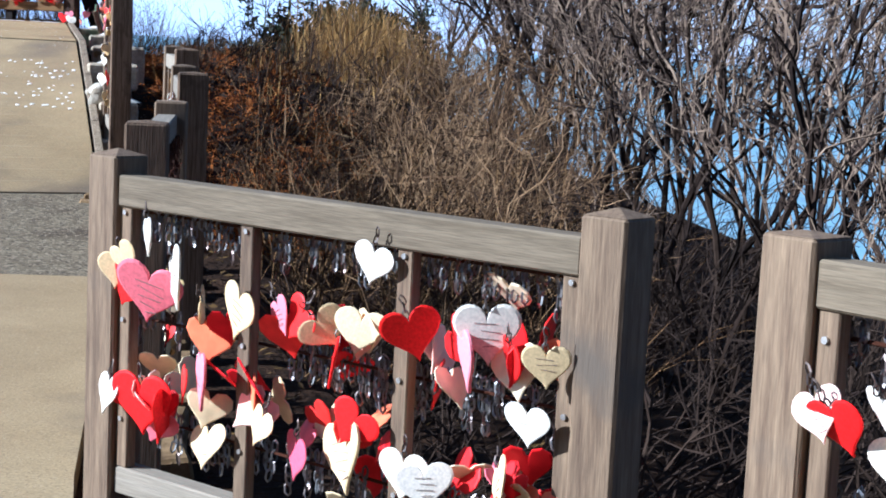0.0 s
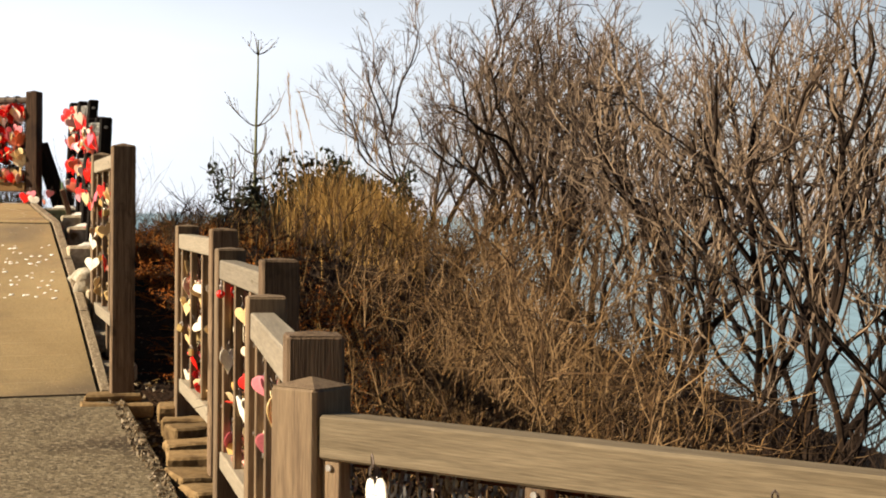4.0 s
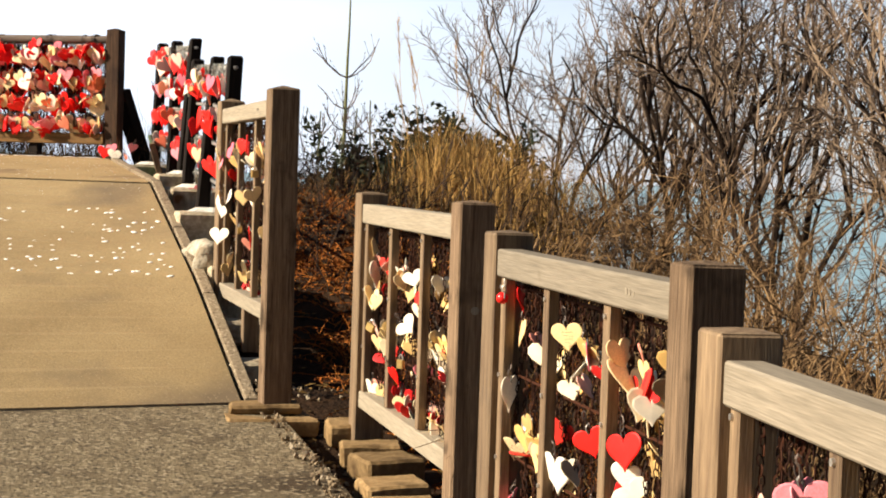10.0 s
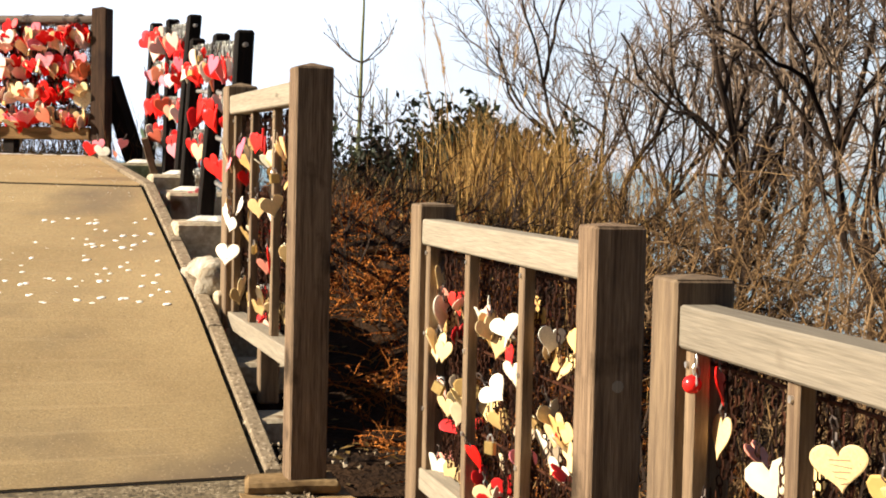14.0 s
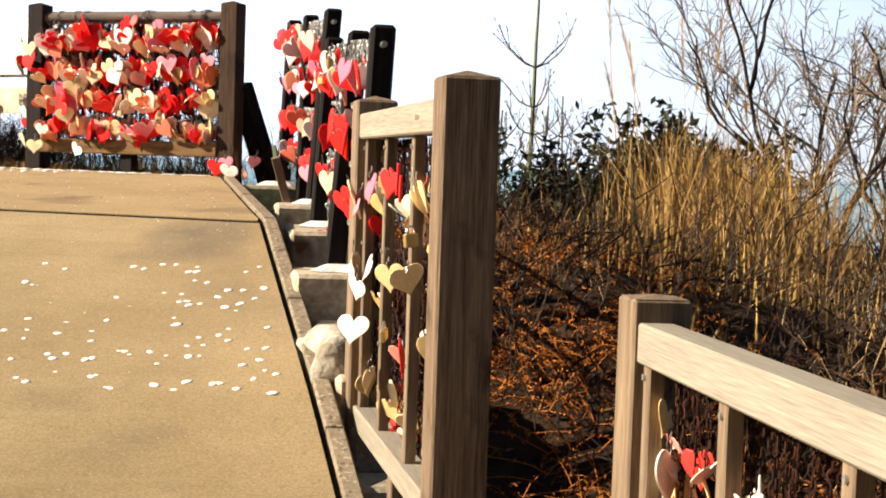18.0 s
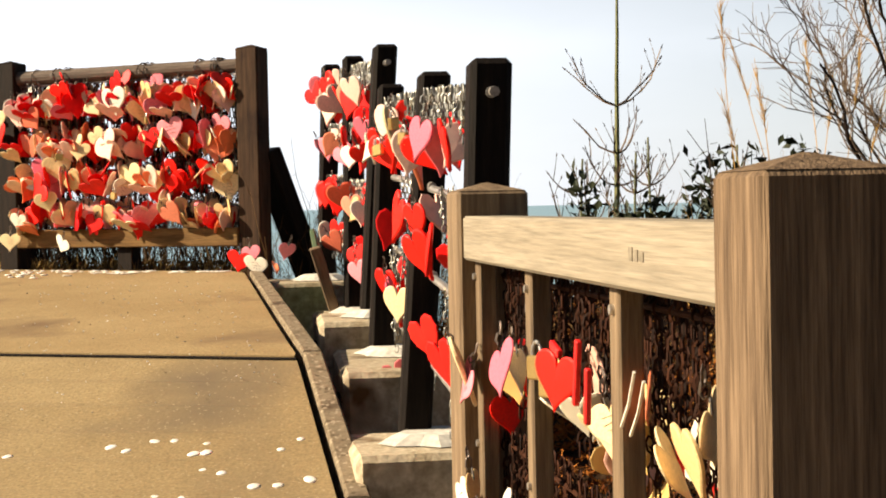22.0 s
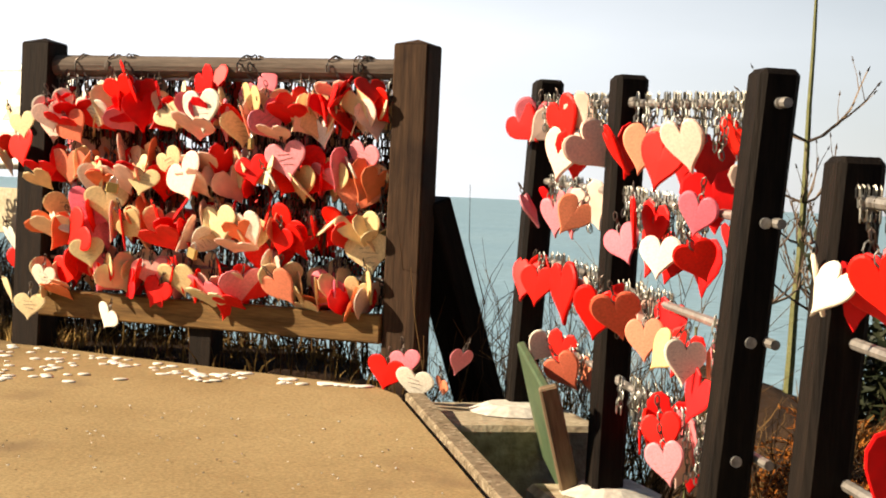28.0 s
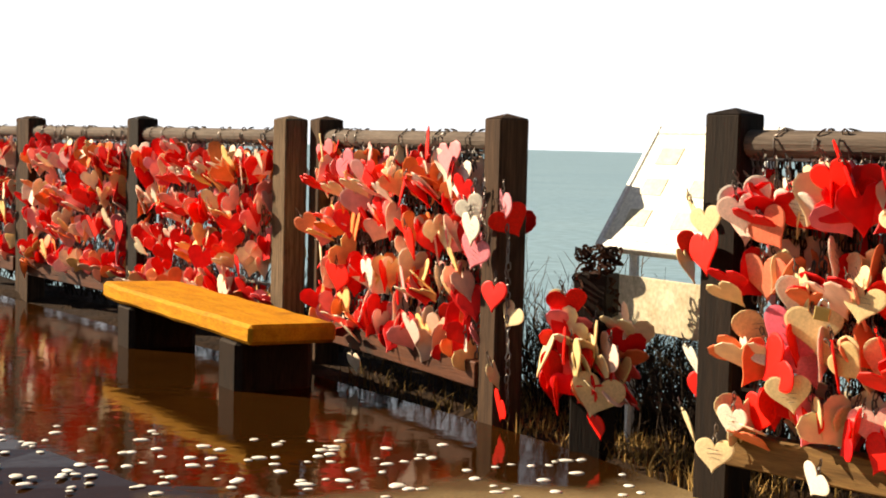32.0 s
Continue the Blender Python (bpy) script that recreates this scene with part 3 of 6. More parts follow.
M_PINKS = island_mat("red_and_pink_plaques", [(0.80, 0.01, 0.01), (0.86, 0.03, 0.018), (0.88, 0.60, 0.44), (0.82, 0.02, 0.02), (0.86, 0.26, 0.28), (0.88, 0.74, 0.50), (0.84, 0.012, 0.010), (0.86, 0.44, 0.40), (0.84, 0.22, 0.06), (0.88, 0.70, 0.56), (0.80, 0.008, 0.008), (0.84, 0.56, 0.22)], 0.5, 0.18)
M_INK = mat("ink", (0.16, 0.10, 0.09), (0.34, 0.24, 0.2), 30, 0.7, bump=0)
M_STEEL = island_mat("zinc_chain", [(0.05, 0.045, 0.04), (0.40, 0.40, 0.36), (0.14, 0.115, 0.075), (0.24, 0.25, 0.26)], 0.48, 0.4, 0.8)
M_RUST = island_mat("rusty_chain", [(0.010, 0.004, 0.002), (0.035, 0.011, 0.005), (0.055, 0.018, 0.007), (0.012, 0.007, 0.005)], 0.8, 0.15, 0.2)
M_GREY = island_mat("grey_chain", [(0.10, 0.09, 0.08), (0.26, 0.25, 0.24), (0.15, 0.10, 0.08), (0.32, 0.32, 0.32)], 0.45, 0.5, 0.7)
M_DULL = island_mat("dull_chain", [(0.05, 0.04, 0.035), (0.14, 0.13, 0.12), (0.08, 0.05, 0.035), (0.2, 0.2, 0.2)], 0.5, 0.4, 0.6)
M_ROD = mat("galvanised_rod", (0.30, 0.27, 0.24), (0.50, 0.46, 0.42), 12, 0.45, metal=0.7, bump=0.1)
M_BOLT = mat("bolt_steel", (0.45, 0.43, 0.40), (0.65, 0.63, 0.6), 30, 0.35, metal=0.8, bump=0.1)
M_BRASS = mat("brass_lock", (0.42, 0.27, 0.08), (0.60, 0.42, 0.16), 20, 0.4, metal=0.8, bump=0.1)


def heart_outline(n=22):
    fine = []
    for i in range(360):
        t = 2 * math.pi * i / 360
        fine.append((16 * math.sin(t) ** 3 / 32, (13 * math.cos(t) - 5 * math.cos(2 * t) - 2 * math.cos(3 * t) - math.cos(4 * t)) / 32 + 0.06))
    run = [0.0]
    for p, q in zip(fine, fine[1:] + fine[:1]):
        run.append(run[-1] + math.hypot(p[0] - q[0], p[1] - q[1]))
    pts, k = [], 0
    for i in range(n):
        while run[k + 1] < run[-1] * i / n:
            k += 1
        pts.append(fine[k])
    return pts


OUTLINE = {n: heart_outline(n) for n in (16, 34)}


def heart_bm(bm, m=None, thick=0.045, n=34, slim=1.0):
    rings = []
    for y, k in ((-thick / 2 - 0.008, 0.0), (-thick / 2, 0.92), (-thick / 4, 1.0), (thick / 4, 1.0), (thick / 2, 0.92), (thick / 2 + 0.008, 0.0)):
        if k == 0:
            rings.append([bm.verts.new((0, y, 0.02))])
        else:
            rings.append([bm.verts.new((x * k * slim, y, z * k)) for x, z in OUTLINE[n]])
    for a, b in zip(rings, rings[1:]):
        for i in range(n):
            j = (i + 1) % n
            if len(a) == 1:
                bm.faces.new((a[0], b[j], b[i]))
            elif len(b) == 1:
                bm.faces.new((a[i], a[j], b[0]))
            else:
                bm.faces.new((a[i], a[j], b[j], b[i]))
    if m is not None:
        bmesh.ops.transform(bm, matrix=m, verts=[v for r in rings for v in r])


HEART_ME = {}
for k in HUES:
    for v, slim in enumerate((1.12, 0.98, 0.84)):
        bm = bmesh.new()
        heart_bm(bm, slim=slim, thick=0.045 + 0.015 * v)
        bmesh.ops.recalc_face_normals(bm, faces=bm.faces)
        HEART_ME[k, v] = mesh_of(bm, "heart_plaque", M_HEART[k])


def link_data(size, thick=0.16, seg=6, sides=3):
    """One oval chain link in the xz plane, as vertices and faces."""
    vs, fs = [], []
    for i in range(seg):
        a = 2 * math.pi * (i + 0.5) / seg
        cx, cz = 0.30 * size * math.cos(a), 0.62 * size * math.sin(a)
        nx, nz = math.cos(a), math.sin(a)
        for j in range(sides):
            b = 2 * math.pi * j / sides
            r = thick * size
            vs.append((cx + nx * r * math.cos(b), r * math.sin(b), cz + nz * r * math.cos(b)))
    for i in range(seg):
        for j in range(sides):
            a, b = i * sides + j, i * sides + (j + 1) % sides
            c, d = ((i + 1) % seg) * sides + (j + 1) % sides, ((i + 1) % seg) * sides + j
            fs.append((a, b, c, d))
    return np.array(vs), fs


PEG_V = np.array([(-1, -1, -1), (1, -1, -1), (1, 1, -1), (-1, 1, -1), (-1, -1, 1), (1, -1, 1), (1, 1, 1), (-1, 1, 1)], float)
PEG_F = [(0, 3, 2, 1), (4, 5, 6, 7), (0, 1, 5, 4), (1, 2, 6, 5), (2, 3, 7, 6), (3, 0, 4, 7)]
LINK_V, LINK_F = link_data(0.033, 0.12)
FINE_V, FINE_F = link_data(0.024, 0.11)


class Soup:
    """Many small pieces gathered into one mesh."""

    def __init__(self):
        self.v, self.f, self.n = [], [], 0

    def add(self, v, f):
        self.v.append(np.asarray(v, float))
        n = self.n
        self.f.extend([tuple(i + n for i in q) for q in f])
        self.n += len(v)

    def add_at(self, v, f, m):
        m = np.array(m)
        self.add(v @ m[:3, :3].T + m[:3, 3], f)

    def mesh(self, name, material, smooth=False):
        me = bpy.data.meshes.new(name)
        me.from_pydata(np.concatenate(self.v).tolist() if self.v else [], [], self.f)
        me.materials.append(material)
        if smooth:
            me.polygons.foreach_set("use_smooth", [True] * len(me.polygons))
        me.update()
        return me


bm = bmesh.new()
heart_bm(bm, n=16)
bmesh.ops.recalc_face_normals(bm, faces=bm.faces)
bm.verts.index_update()
HEART_V = np.array([tuple(v.co) for v in bm.verts])
HEART_F = [tuple(v.index for v in f.verts) for f in bm.faces]
bm.free()


def loose_heart(soup, m, x, y, z, size, yaw, tilt, roll, wide=1.0):
    """One more plaque in the crowd that hangs together."""
    slim = wide * size * (1.0 + 0.12 * math.cos(x * 91 + z * 57))
    soup.add_at(HEART_V, HEART_F, m @ Matrix.Translation((x, y, z)) @ Matrix.Rotation(yaw, 4, "Z") @ Matrix.Rotation(tilt, 4, "X") @ Matrix.Rotation(roll, 4, "Y") @ Matrix.Diagonal((slim, size, size, 1)))


def hang_chain(soup, m, x, y, z, count, rnd, step=0.032, fine=False):
    lean = rnd.uniform(-0.12, 0.12)
    for i in range(count):
        q = m @ Matrix.Translation((x + lean * i * step, y + rnd.uniform(-0.004, 0.004), z - i * step)) @ Matrix.Rotation(i % 2 * 1.5708 + rnd.uniform(-0.5, 0.5), 4, "Z") @ Matrix.Rotation(rnd.uniform(-0.25, 0.25), 4, "Y")
        soup.add_at(FINE_V if fine else LINK_V, FINE_F if fine else LINK_F, q)


s3 = Soup()
hang_chain(s3, Matrix.Identity(4), 0, 0, 0.0, 3, random.Random(4), 0.022, True)
CHAIN_ME = s3.mesh("hanging_chain", M_DULL)
INK_ME = []
for v in range(3):
    rnd = random.Random(90 + v)
    bm = bmesh.new()
    for i in range(3 + v):
        z = 0.16 - 0.11 * i
        w = rnd.uniform(0.14, 0.30) * (1 - 0.16 * i)
        x = rnd.uniform(-0.05, 0.05)
        box_bm(bm, x - w, x + w, -0.004, 0.004, z - 0.004, z + 0.004, Matrix.Rotation(rnd.uniform(-0.2, 0.2), 4, "Y"))
    INK_ME.append(mesh_of(bm, "writing", M_INK))

NAMES = {"r": "glossy red", "p": "rosy pink", "c": "cream", "w": "white", "o": "coral", "e": "pale pink", "t": "tan wooden"}


def plaque(m, x, y, z, size, hue, rnd, where, spread=0.7, front=-1, flat=0.0, turn=0.0):
    ob = new("heart_plaque", HEART_ME[hue, 2 if "rack" in where else int(rnd.random() < 0.35)])
    yaw = turn + rnd.gauss(0, spread)
    roll = rnd.gauss(0, 0.36)
    tilt = front * -1 * (rnd.gauss(0.12, 0.22) + flat)
    q = m @ Matrix.Translation((x, y, z)) @ Matrix.Rotation(yaw, 4, "Z") @ Matrix.Rotation(tilt, 4, "X") @ Matrix.Rotation(roll, 4, "Y")
    ob.matrix_world = q @ Matrix.Diagonal((size, size, size, 1))
    written = hue in "cwep" and rnd.random() < 0.6
    tagged(ob, "%s heart-shaped plaque%s hanging from %s" % (NAMES[hue], " with handwriting" if written else "", where), "heart plaque", "heart plaques")
    if rnd.random() < 0.7:
        part("chain", CHAIN_ME, None, ob, "grey steel chain", at=Matrix.Translation((0, 0, 0.25)) @ Matrix.Diagonal((1 / size, 1 / size, 1 / size, 1)) @ Matrix.Translation((0, 0, 0.06)))
    if written:
        part("writing", INK_ME[rnd.randrange(3)], None, ob, "dark handwritten lines", at=Matrix.Translation((0, front * 0.037, 0)))
    return ob


# ---- dark post racks ----
ROD_DROP = (0.085, 0.375, 0.665, 0.955)
LEAN = {"R": (0.04, 0.075, 0.055), "S": (0.07, 0.012, 0.04)}
BOLTED = {"R": ((0.085, 0.375), (), ()), "S": (ROD_DROP, (), ())}
RACKS = {"R": [((-1.50, 6.10), 2.76, 1.30), ((-1.745, 7.40), 2.84, 1.61), ((-2.03, 8.67), 2.90, 1.72)],
         "S": [((-2.12, 9.28), 3.125, 1.73), ((-2.42, 10.41), 3.185, 1.85), ((-2.68, 11.36), 3.23, 1.97)]}


def turned(bm, p, q, r, seg=8):
    p, q = Vector(p), Vector(q)
    d = q - p
    bmesh.ops.create_cone(bm, cap_ends=True, segments=seg, radius1=r, radius2=r, depth=d.length, matrix=Matrix.Translation((p + q) / 2) @ d.to_track_quat("Z", "Y").to_matrix().to_4x4())


# where the chains gather along the rods of the lower rack, bay by bay from the top rod down
BUNCHED = [[[(0.08, 1.16)], [(0.08, 0.72)], [(0.1, 0.66)], [(0.2, 0.6)]],
           [[(1.4, 2.56)], [(1.55, 1.92)], [(1.72, 2.36)], [(1.5, 1.7), (2.2, 2.4)]]]
RACK_M = {}
for key, rack in RACKS.items():
    root = new("heart_rack")
    p0, p1 = Vector(rack[0][0]), Vector(rack[-1][0])
    ang = math.atan2(p1.y - p0.y, p1.x - p0.x)
    root.matrix_world = Matrix.Translation((p0.x, p0.y, 0)) @ Matrix.Rotation(ang, 4, "Z")
    RACK_M[key] = root.matrix_world.copy()
    inv = root.matrix_world.inverted()
    tagged(root, "black creosoted post rack with steel rods for red hearts", "fence rack", "heart racks")
    loc = []
    for ((x, y), top, base), tip, heads in zip(rack, LEAN[key], BOLTED[key]):
        c = inv @ Vector((x, y, 0))
        away = inv.to_3x3() @ Vector((-1, 0, 0))
        loc.append((c.x, top))
        bm = bmesh.new()
        box_bm(bm, -0.052, 0.052, -0.052, 0.052, base - 0.1, top, None, 0.015)
        for v in bm.verts:
            v.co.x += 0.006 * noise.noise((v.co.z * 2, x, 1))
            v.co.y += 0.006 * noise.noise((v.co.z * 2, x, 7))
            v.co += away * tip * (top - v.co.z)
        post = part("post", bm, M_DARK, root, at=Matrix.Translation((c.x, c.y, 0)))
        for drop in heads:
            bm = bmesh.new()
            turned(bm, away * tip * drop + Vector((-0.062, 0, top - drop)), away * tip * drop + Vector((0.062, 0, top - drop)), 0.014, 12)
            part("bolt", bm, M_BOLT, post, "round steel bolt head")
    for drop in ROD_DROP:
        for (xa, ta), (xb, tb) in zip(loc, loc[1:]):
            bm = bmesh.new()
            turned(bm, (xa - 0.09, 0, ta - drop), (xb + 0.09, 0, tb - drop), 0.013)
            part("rod", bm, M_ROD, root, "grey steel rod")
    rnd = random.Random(key)
    soup = Soup()
    for bay, ((xa, ta), (xb, tb)) in enumerate(zip(loc, loc[1:])):
        for row, drop in enumerate(ROD_DROP):
            x = xa + 0.08
            spans = BUNCHED[bay][row] if key == "R" else [(xa, xb)] if drop < 0.1 else [(c, c + rnd.uniform(0.22, 0.42)) for c in (rnd.uniform(xa, xb - 0.6), rnd.uniform(xa + 0.2, xb - 0.4), rnd.uniform(xa + 0.4, xb - 0.3))]
            while x < xb - 0.07:
                if not any(p <= x <= q for p, q in spans):
                    x += 0.03
                    continue
                k = (x - xa) / (xb - xa)
                z = ta + (tb - ta) * k - drop - 0.004
                for y in (0.02, -0.02):
                    hang_chain(soup, RACK_M[key], x, y + rnd.uniform(-0.02, 0.02), z + 0.02, rnd.choice((3, 4, 5, 6, 7, 8)), rnd, 0.022, True)
                x += rnd.uniform(0.014, 0.032) * (3.5 if rnd.random() < 0.08 else 1)
    tagged(part("chain_bunch", soup.mesh("chain_bunch", M_STEEL), None), "bright zinc chains bunched along the rack rods", "chain", kind="stuff")

HEARTS = {
    "A": [(0.09, 1.22, 0.1, "c"), (0.19, 1.27, 0.1, "c"), (0.14, 1.17, 0.11, "r"), (0.26, 1.17, 0.18, "p"), (0.4, 1.23, 0.16, "w"), (0.5, 1.15, 0.1, "c"), (0.68, 1.17, 0.14, "c"), (0.84, 1.18, 0.1, "p"), (0.92, 1.18, 0.11, "r"), (1.02, 1.17, 0.1, "c"), (1.13, 1.18, 0.11, "c"), (1.06, 1.09, 0.13, "r"), (1.16, 1.37, 0.1, "w"), (0.29, 1.35, 0.1, "w"), (1.35, 1.21, 0.13, "r"), (1.52, 1.17, 0.15, "p"), (1.57, 1.24, 0.14, "w"), (1.64, 1.17, 0.12, "r"), (1.77, 1.19, 0.1, "c"), (0.09, 0.83, 0.11, "w"), (0.27, 0.83, 0.17, "r"), (0.35, 0.8, 0.14, "r"), (0.52, 0.94, 0.15, "p"), (0.53, 0.74, 0.12, "c"), (1.08, 0.82, 0.18, "c"), (1.13, 0.92, 0.11, "r"), (0.9, 0.78, 0.12, "p"), (0.78, 0.85, 0.1, "c"), (1.3, 0.81, 0.12, "w"), (1.41, 0.81, 0.11, "w"), (1.65, 0.86, 0.12, "c"), (1.72, 1.03, 0.1, "w")],
    "D": [(0.01, 1.45, 0.17, "w"), (0.14, 1.58, 0.1, "c"), (0.12, 1.33, 0.12, "c"), (0.31, 1.31, 0.1, "c"), (0.91, 1.46, 0.1, "c"), (1.13, 1.49, 0.1, "w"), (1.34, 1.54, 0.1, "w"), (1.51, 1.49, 0.1, "w"), (0.96, 1.25, 0.11, "w"), (0.33, 1.1, 0.1, "t"), (0.02, 0.83, 0.13, "w"), (0.82, 0.86, 0.1, "c"), (1.43, 0.86, 0.11, "c"), (0.79, 0.99, 0.12, "r"), (1.26, 1.06, 0.11, "p"), (1.54, 1.26, 0.1, "c"), (0.18, 1.31, 0.13, "c")],
    "C": [(-0.04, 1.54, 0.1, "r"), (0.15, 1.42, 0.11, "t"), (0.78, 1.47, 0.1, "c"), (0.96, 1.43, 0.1, "p"), (1.29, 1.47, 0.11, "c"), (1.32, 1.4, 0.14, "c"), (0.08, 1.2, 0.14, "w"), (1.09, 1.18, 0.1, "r"), (1.36, 1.2, 0.12, "r"), (0.7, 1.01, 0.15, "w"), (0.02, 0.99, 0.1, "c"), (0, 0.79, 0.13, "p"), (1.34, 1.12, 0.1, "w"), (0.95, 0.92, 0.1, "c")],
    "B": [(0.45, 1.35, 0.1, "p"), (0.83, 1.3, 0.13, "c"), (1.08, 1.29, 0.1, "w"), (1.47, 1.38, 0.1, "r"), (0.43, 1.27, 0.11, "c"), (0.54, 1.15, 0.1, "p"), (1.37, 1.28, 0.1, "c"), (0.42, 1.35, 0.1, "p"), (0.34, 1.26, 0.1, "w"), (0.73, 1.33, 0.1, "c")],
    "E": [(0.12, 2.03, 0.155, "c"), (0.62, 2.08, 0.11, "p"), (0.46, 2.06, 0.1, "w"), (0.5, 2.13, 0.09, "t"), (0.36, 2.01, 0.09, "r"), (1.22, 2.05, 0.09, "c"), (1.35, 2.1, 0.08, "o"), (1.67, 2.1, 0.1, "c"), (1.79, 2.12, 0.095, "c"), (1.86, 2.02, 0.12, "w"),  (0.21, 2.01, 0.1, "p"), (1.16, 2.01, 0.1, "c"), (1.76, 2.07, 0.1, "c"), (1.92, 2.09, 0.1, "t"), (1.9, 1.96, 0.1, "p"), (0.97, 1.77, 0.1, "w"), (1.2, 1.8, 0.1, "t"), (0.31, 1.69, 0.1, "w"), (0.28, 1.78, 0.1, "t"), (0.21, 1.52, 0.12, "w"), (1.58, 1.82, 0.1, "c"), (1.11, 2.11, 0.1, "r"), (0.01, 1.93, 0.1, "r"), (-0.38, 1.12, 0.12, "w"), (0.2, 1.3, 0.11, "c"), (1.52, 1.57, 0.12, "r"), (1.26, 1.32, 0.1, "c"), (0.71, 1.39, 0.1, "c"), (-0.26, 1.74, 0.1, "w"), (0.62, 1.79, 0.1, "w")],
    "Z": [(0.14, 1.285, 0.095, "e"), (0.19, 1.27, 0.11, "r"), (0.27, 1.295, 0.11, "w"), (0.31, 1.21, 0.10, "w"), (0.42, 1.27, 0.11, "r"), (0.38, 1.22, 0.10, "c"), (0.25, 0.88, 0.11, "r"), (0.38, 0.86, 0.11, "c")],
    "G": [(0, 2.9, 0.16, "r"), (0.5, 3.16, 0.13, "r"), (0.92, 3.08, 0.18, "w"), (1.41, 2.84, 0.2, "r"), (1.42, 3.01, 0.13, "w"), (0.33, 2.55, 0.17, "r"), (0.39, 2.47, 0.13, "c"), (0.86, 2.8, 0.19, "e"), (0.6, 2.59, 0.13, "c"), (1.01, 2.62, 0.16, "c"), (1.15, 2.61, 0.16, "w"), (1.3, 2.57, 0.14, "r"), (1.63, 2.62, 0.16, "c"), (1.65, 2.53, 0.16, "c"), (0.82, 2.38, 0.16, "c"), (0.72, 2.32, 0.13, "r"), (1.33, 2.38, 0.16, "o"), (1.46, 2.37, 0.15, "p"), (0.49, 2.2, 0.11, "w"), (0.28, 2.99, 0.14, "o"), (0.17, 3.04, 0.13, "e"), (1.61, 2.91, 0.14, "p"), (0.64, 2.78, 0.12, "c"), (0.75, 3.05, 0.12, "c"), (0.44, 2.37, 0.12, "r"), (1.6, 2.38, 0.11, "c"), (0.17, 2.35, 0.11, "w")],
    "H": [(0.71, 3.11, 0.17, "p"), (1.34, 3.02, 0.16, "r"), (1.57, 3.23, 0.14, "r"), (0.34, 3.19, 0.15, "c"), (1.78, 2.99, 0.14, "w"), (1.89, 2.9, 0.15, "w"), (1.98, 2.78, 0.17, "p"), (0.95, 2.59, 0.17, "w"), (1.45, 2.78, 0.16, "r"), (0.6, 2.55, 0.17, "r"), (0.21, 2.79, 0.15, "o"), (1.15, 2.6, 0.15, "r"), (1.53, 2.38, 0.16, "e"), (1.82, 2.35, 0.11, "w"), (1.77, 2.6, 0.13, "c"), (0.84, 2.14, 0.11, "w")],
    "R": [(2.67, 2.66, 0.1, "w"), (2.47, 2.65, 0.09, "w"), (2.29, 2.67, 0.11, "r"), (1.91, 2.62, 0.13, "r"), (1.81, 2.72, 0.1, "e"), (1.43, 2.67, 0.12, "c"), (1.54, 2.61, 0.12, "r"), (1.72, 2.60, 0.1, "r"), (1.56, 2.38, 0.14, "r"), (2.02, 2.13, 0.1, "r"), (1.89, 2.1, 0.1, "p"), (1.63, 2.07, 0.12, "r"), (1.44, 2.09, 0.1, "c"), (0.97, 2.55, 0.12, "o"), (0.89, 2.58, 0.11, "e"), (0.7, 2.58, 0.12, "r"), (0.6, 2.61, 0.1, "p"), (1.0, 2.37, 0.1, "r"), (0.66, 2.28, 0.12, "r"), (0.42, 2.3, 0.11, "r"), (0.36, 2.58, 0.11, "r")],
    "S": [(1.23, 2.97, 0.14, "e"), (0.99, 2.96, 0.13, "r"), (0.74, 2.96, 0.12, "o"), (0.53, 2.92, 0.13, "r"), (0.31, 2.96, 0.12, "e"), (0.73, 2.75, 0.12, "r"), (0.83, 2.68, 0.1, "p"), (0.49, 2.66, 0.1, "w"), (0.32, 2.78, 0.1, "p"), (0.27, 2.66, 0.1, "r"), (1.04, 2.46, 0.14, "r"), (0.83, 2.47, 0.13, "o"), (0.62, 2.42, 0.1, "o"), (0.45, 2.4, 0.1, "c"), (0.32, 2.39, 0.1, "w"), (0.44, 2.18, 0.1, "r"), (0.61, 2.18, 0.11, "r"), (0.39, 2.11, 0.1, "p"), (2.28, 3.07, 0.13, "r"), (2.09, 3.09, 0.14, "p"), (1.65, 3.07, 0.15, "r"), (1.66, 2.96, 0.15, "e"), (2.07, 2.76, 0.11, "p"), (1.66, 2.74, 0.11, "p"), (1.44, 2.75, 0.11, "o"), (2.14, 2.5, 0.13, "r"), (1.92, 2.49, 0.12, "r"), (1.55, 2.49, 0.17, "r"), (1.74, 2.28, 0.1, "w"), (1.45, 2.23, 0.11, "o")],
}
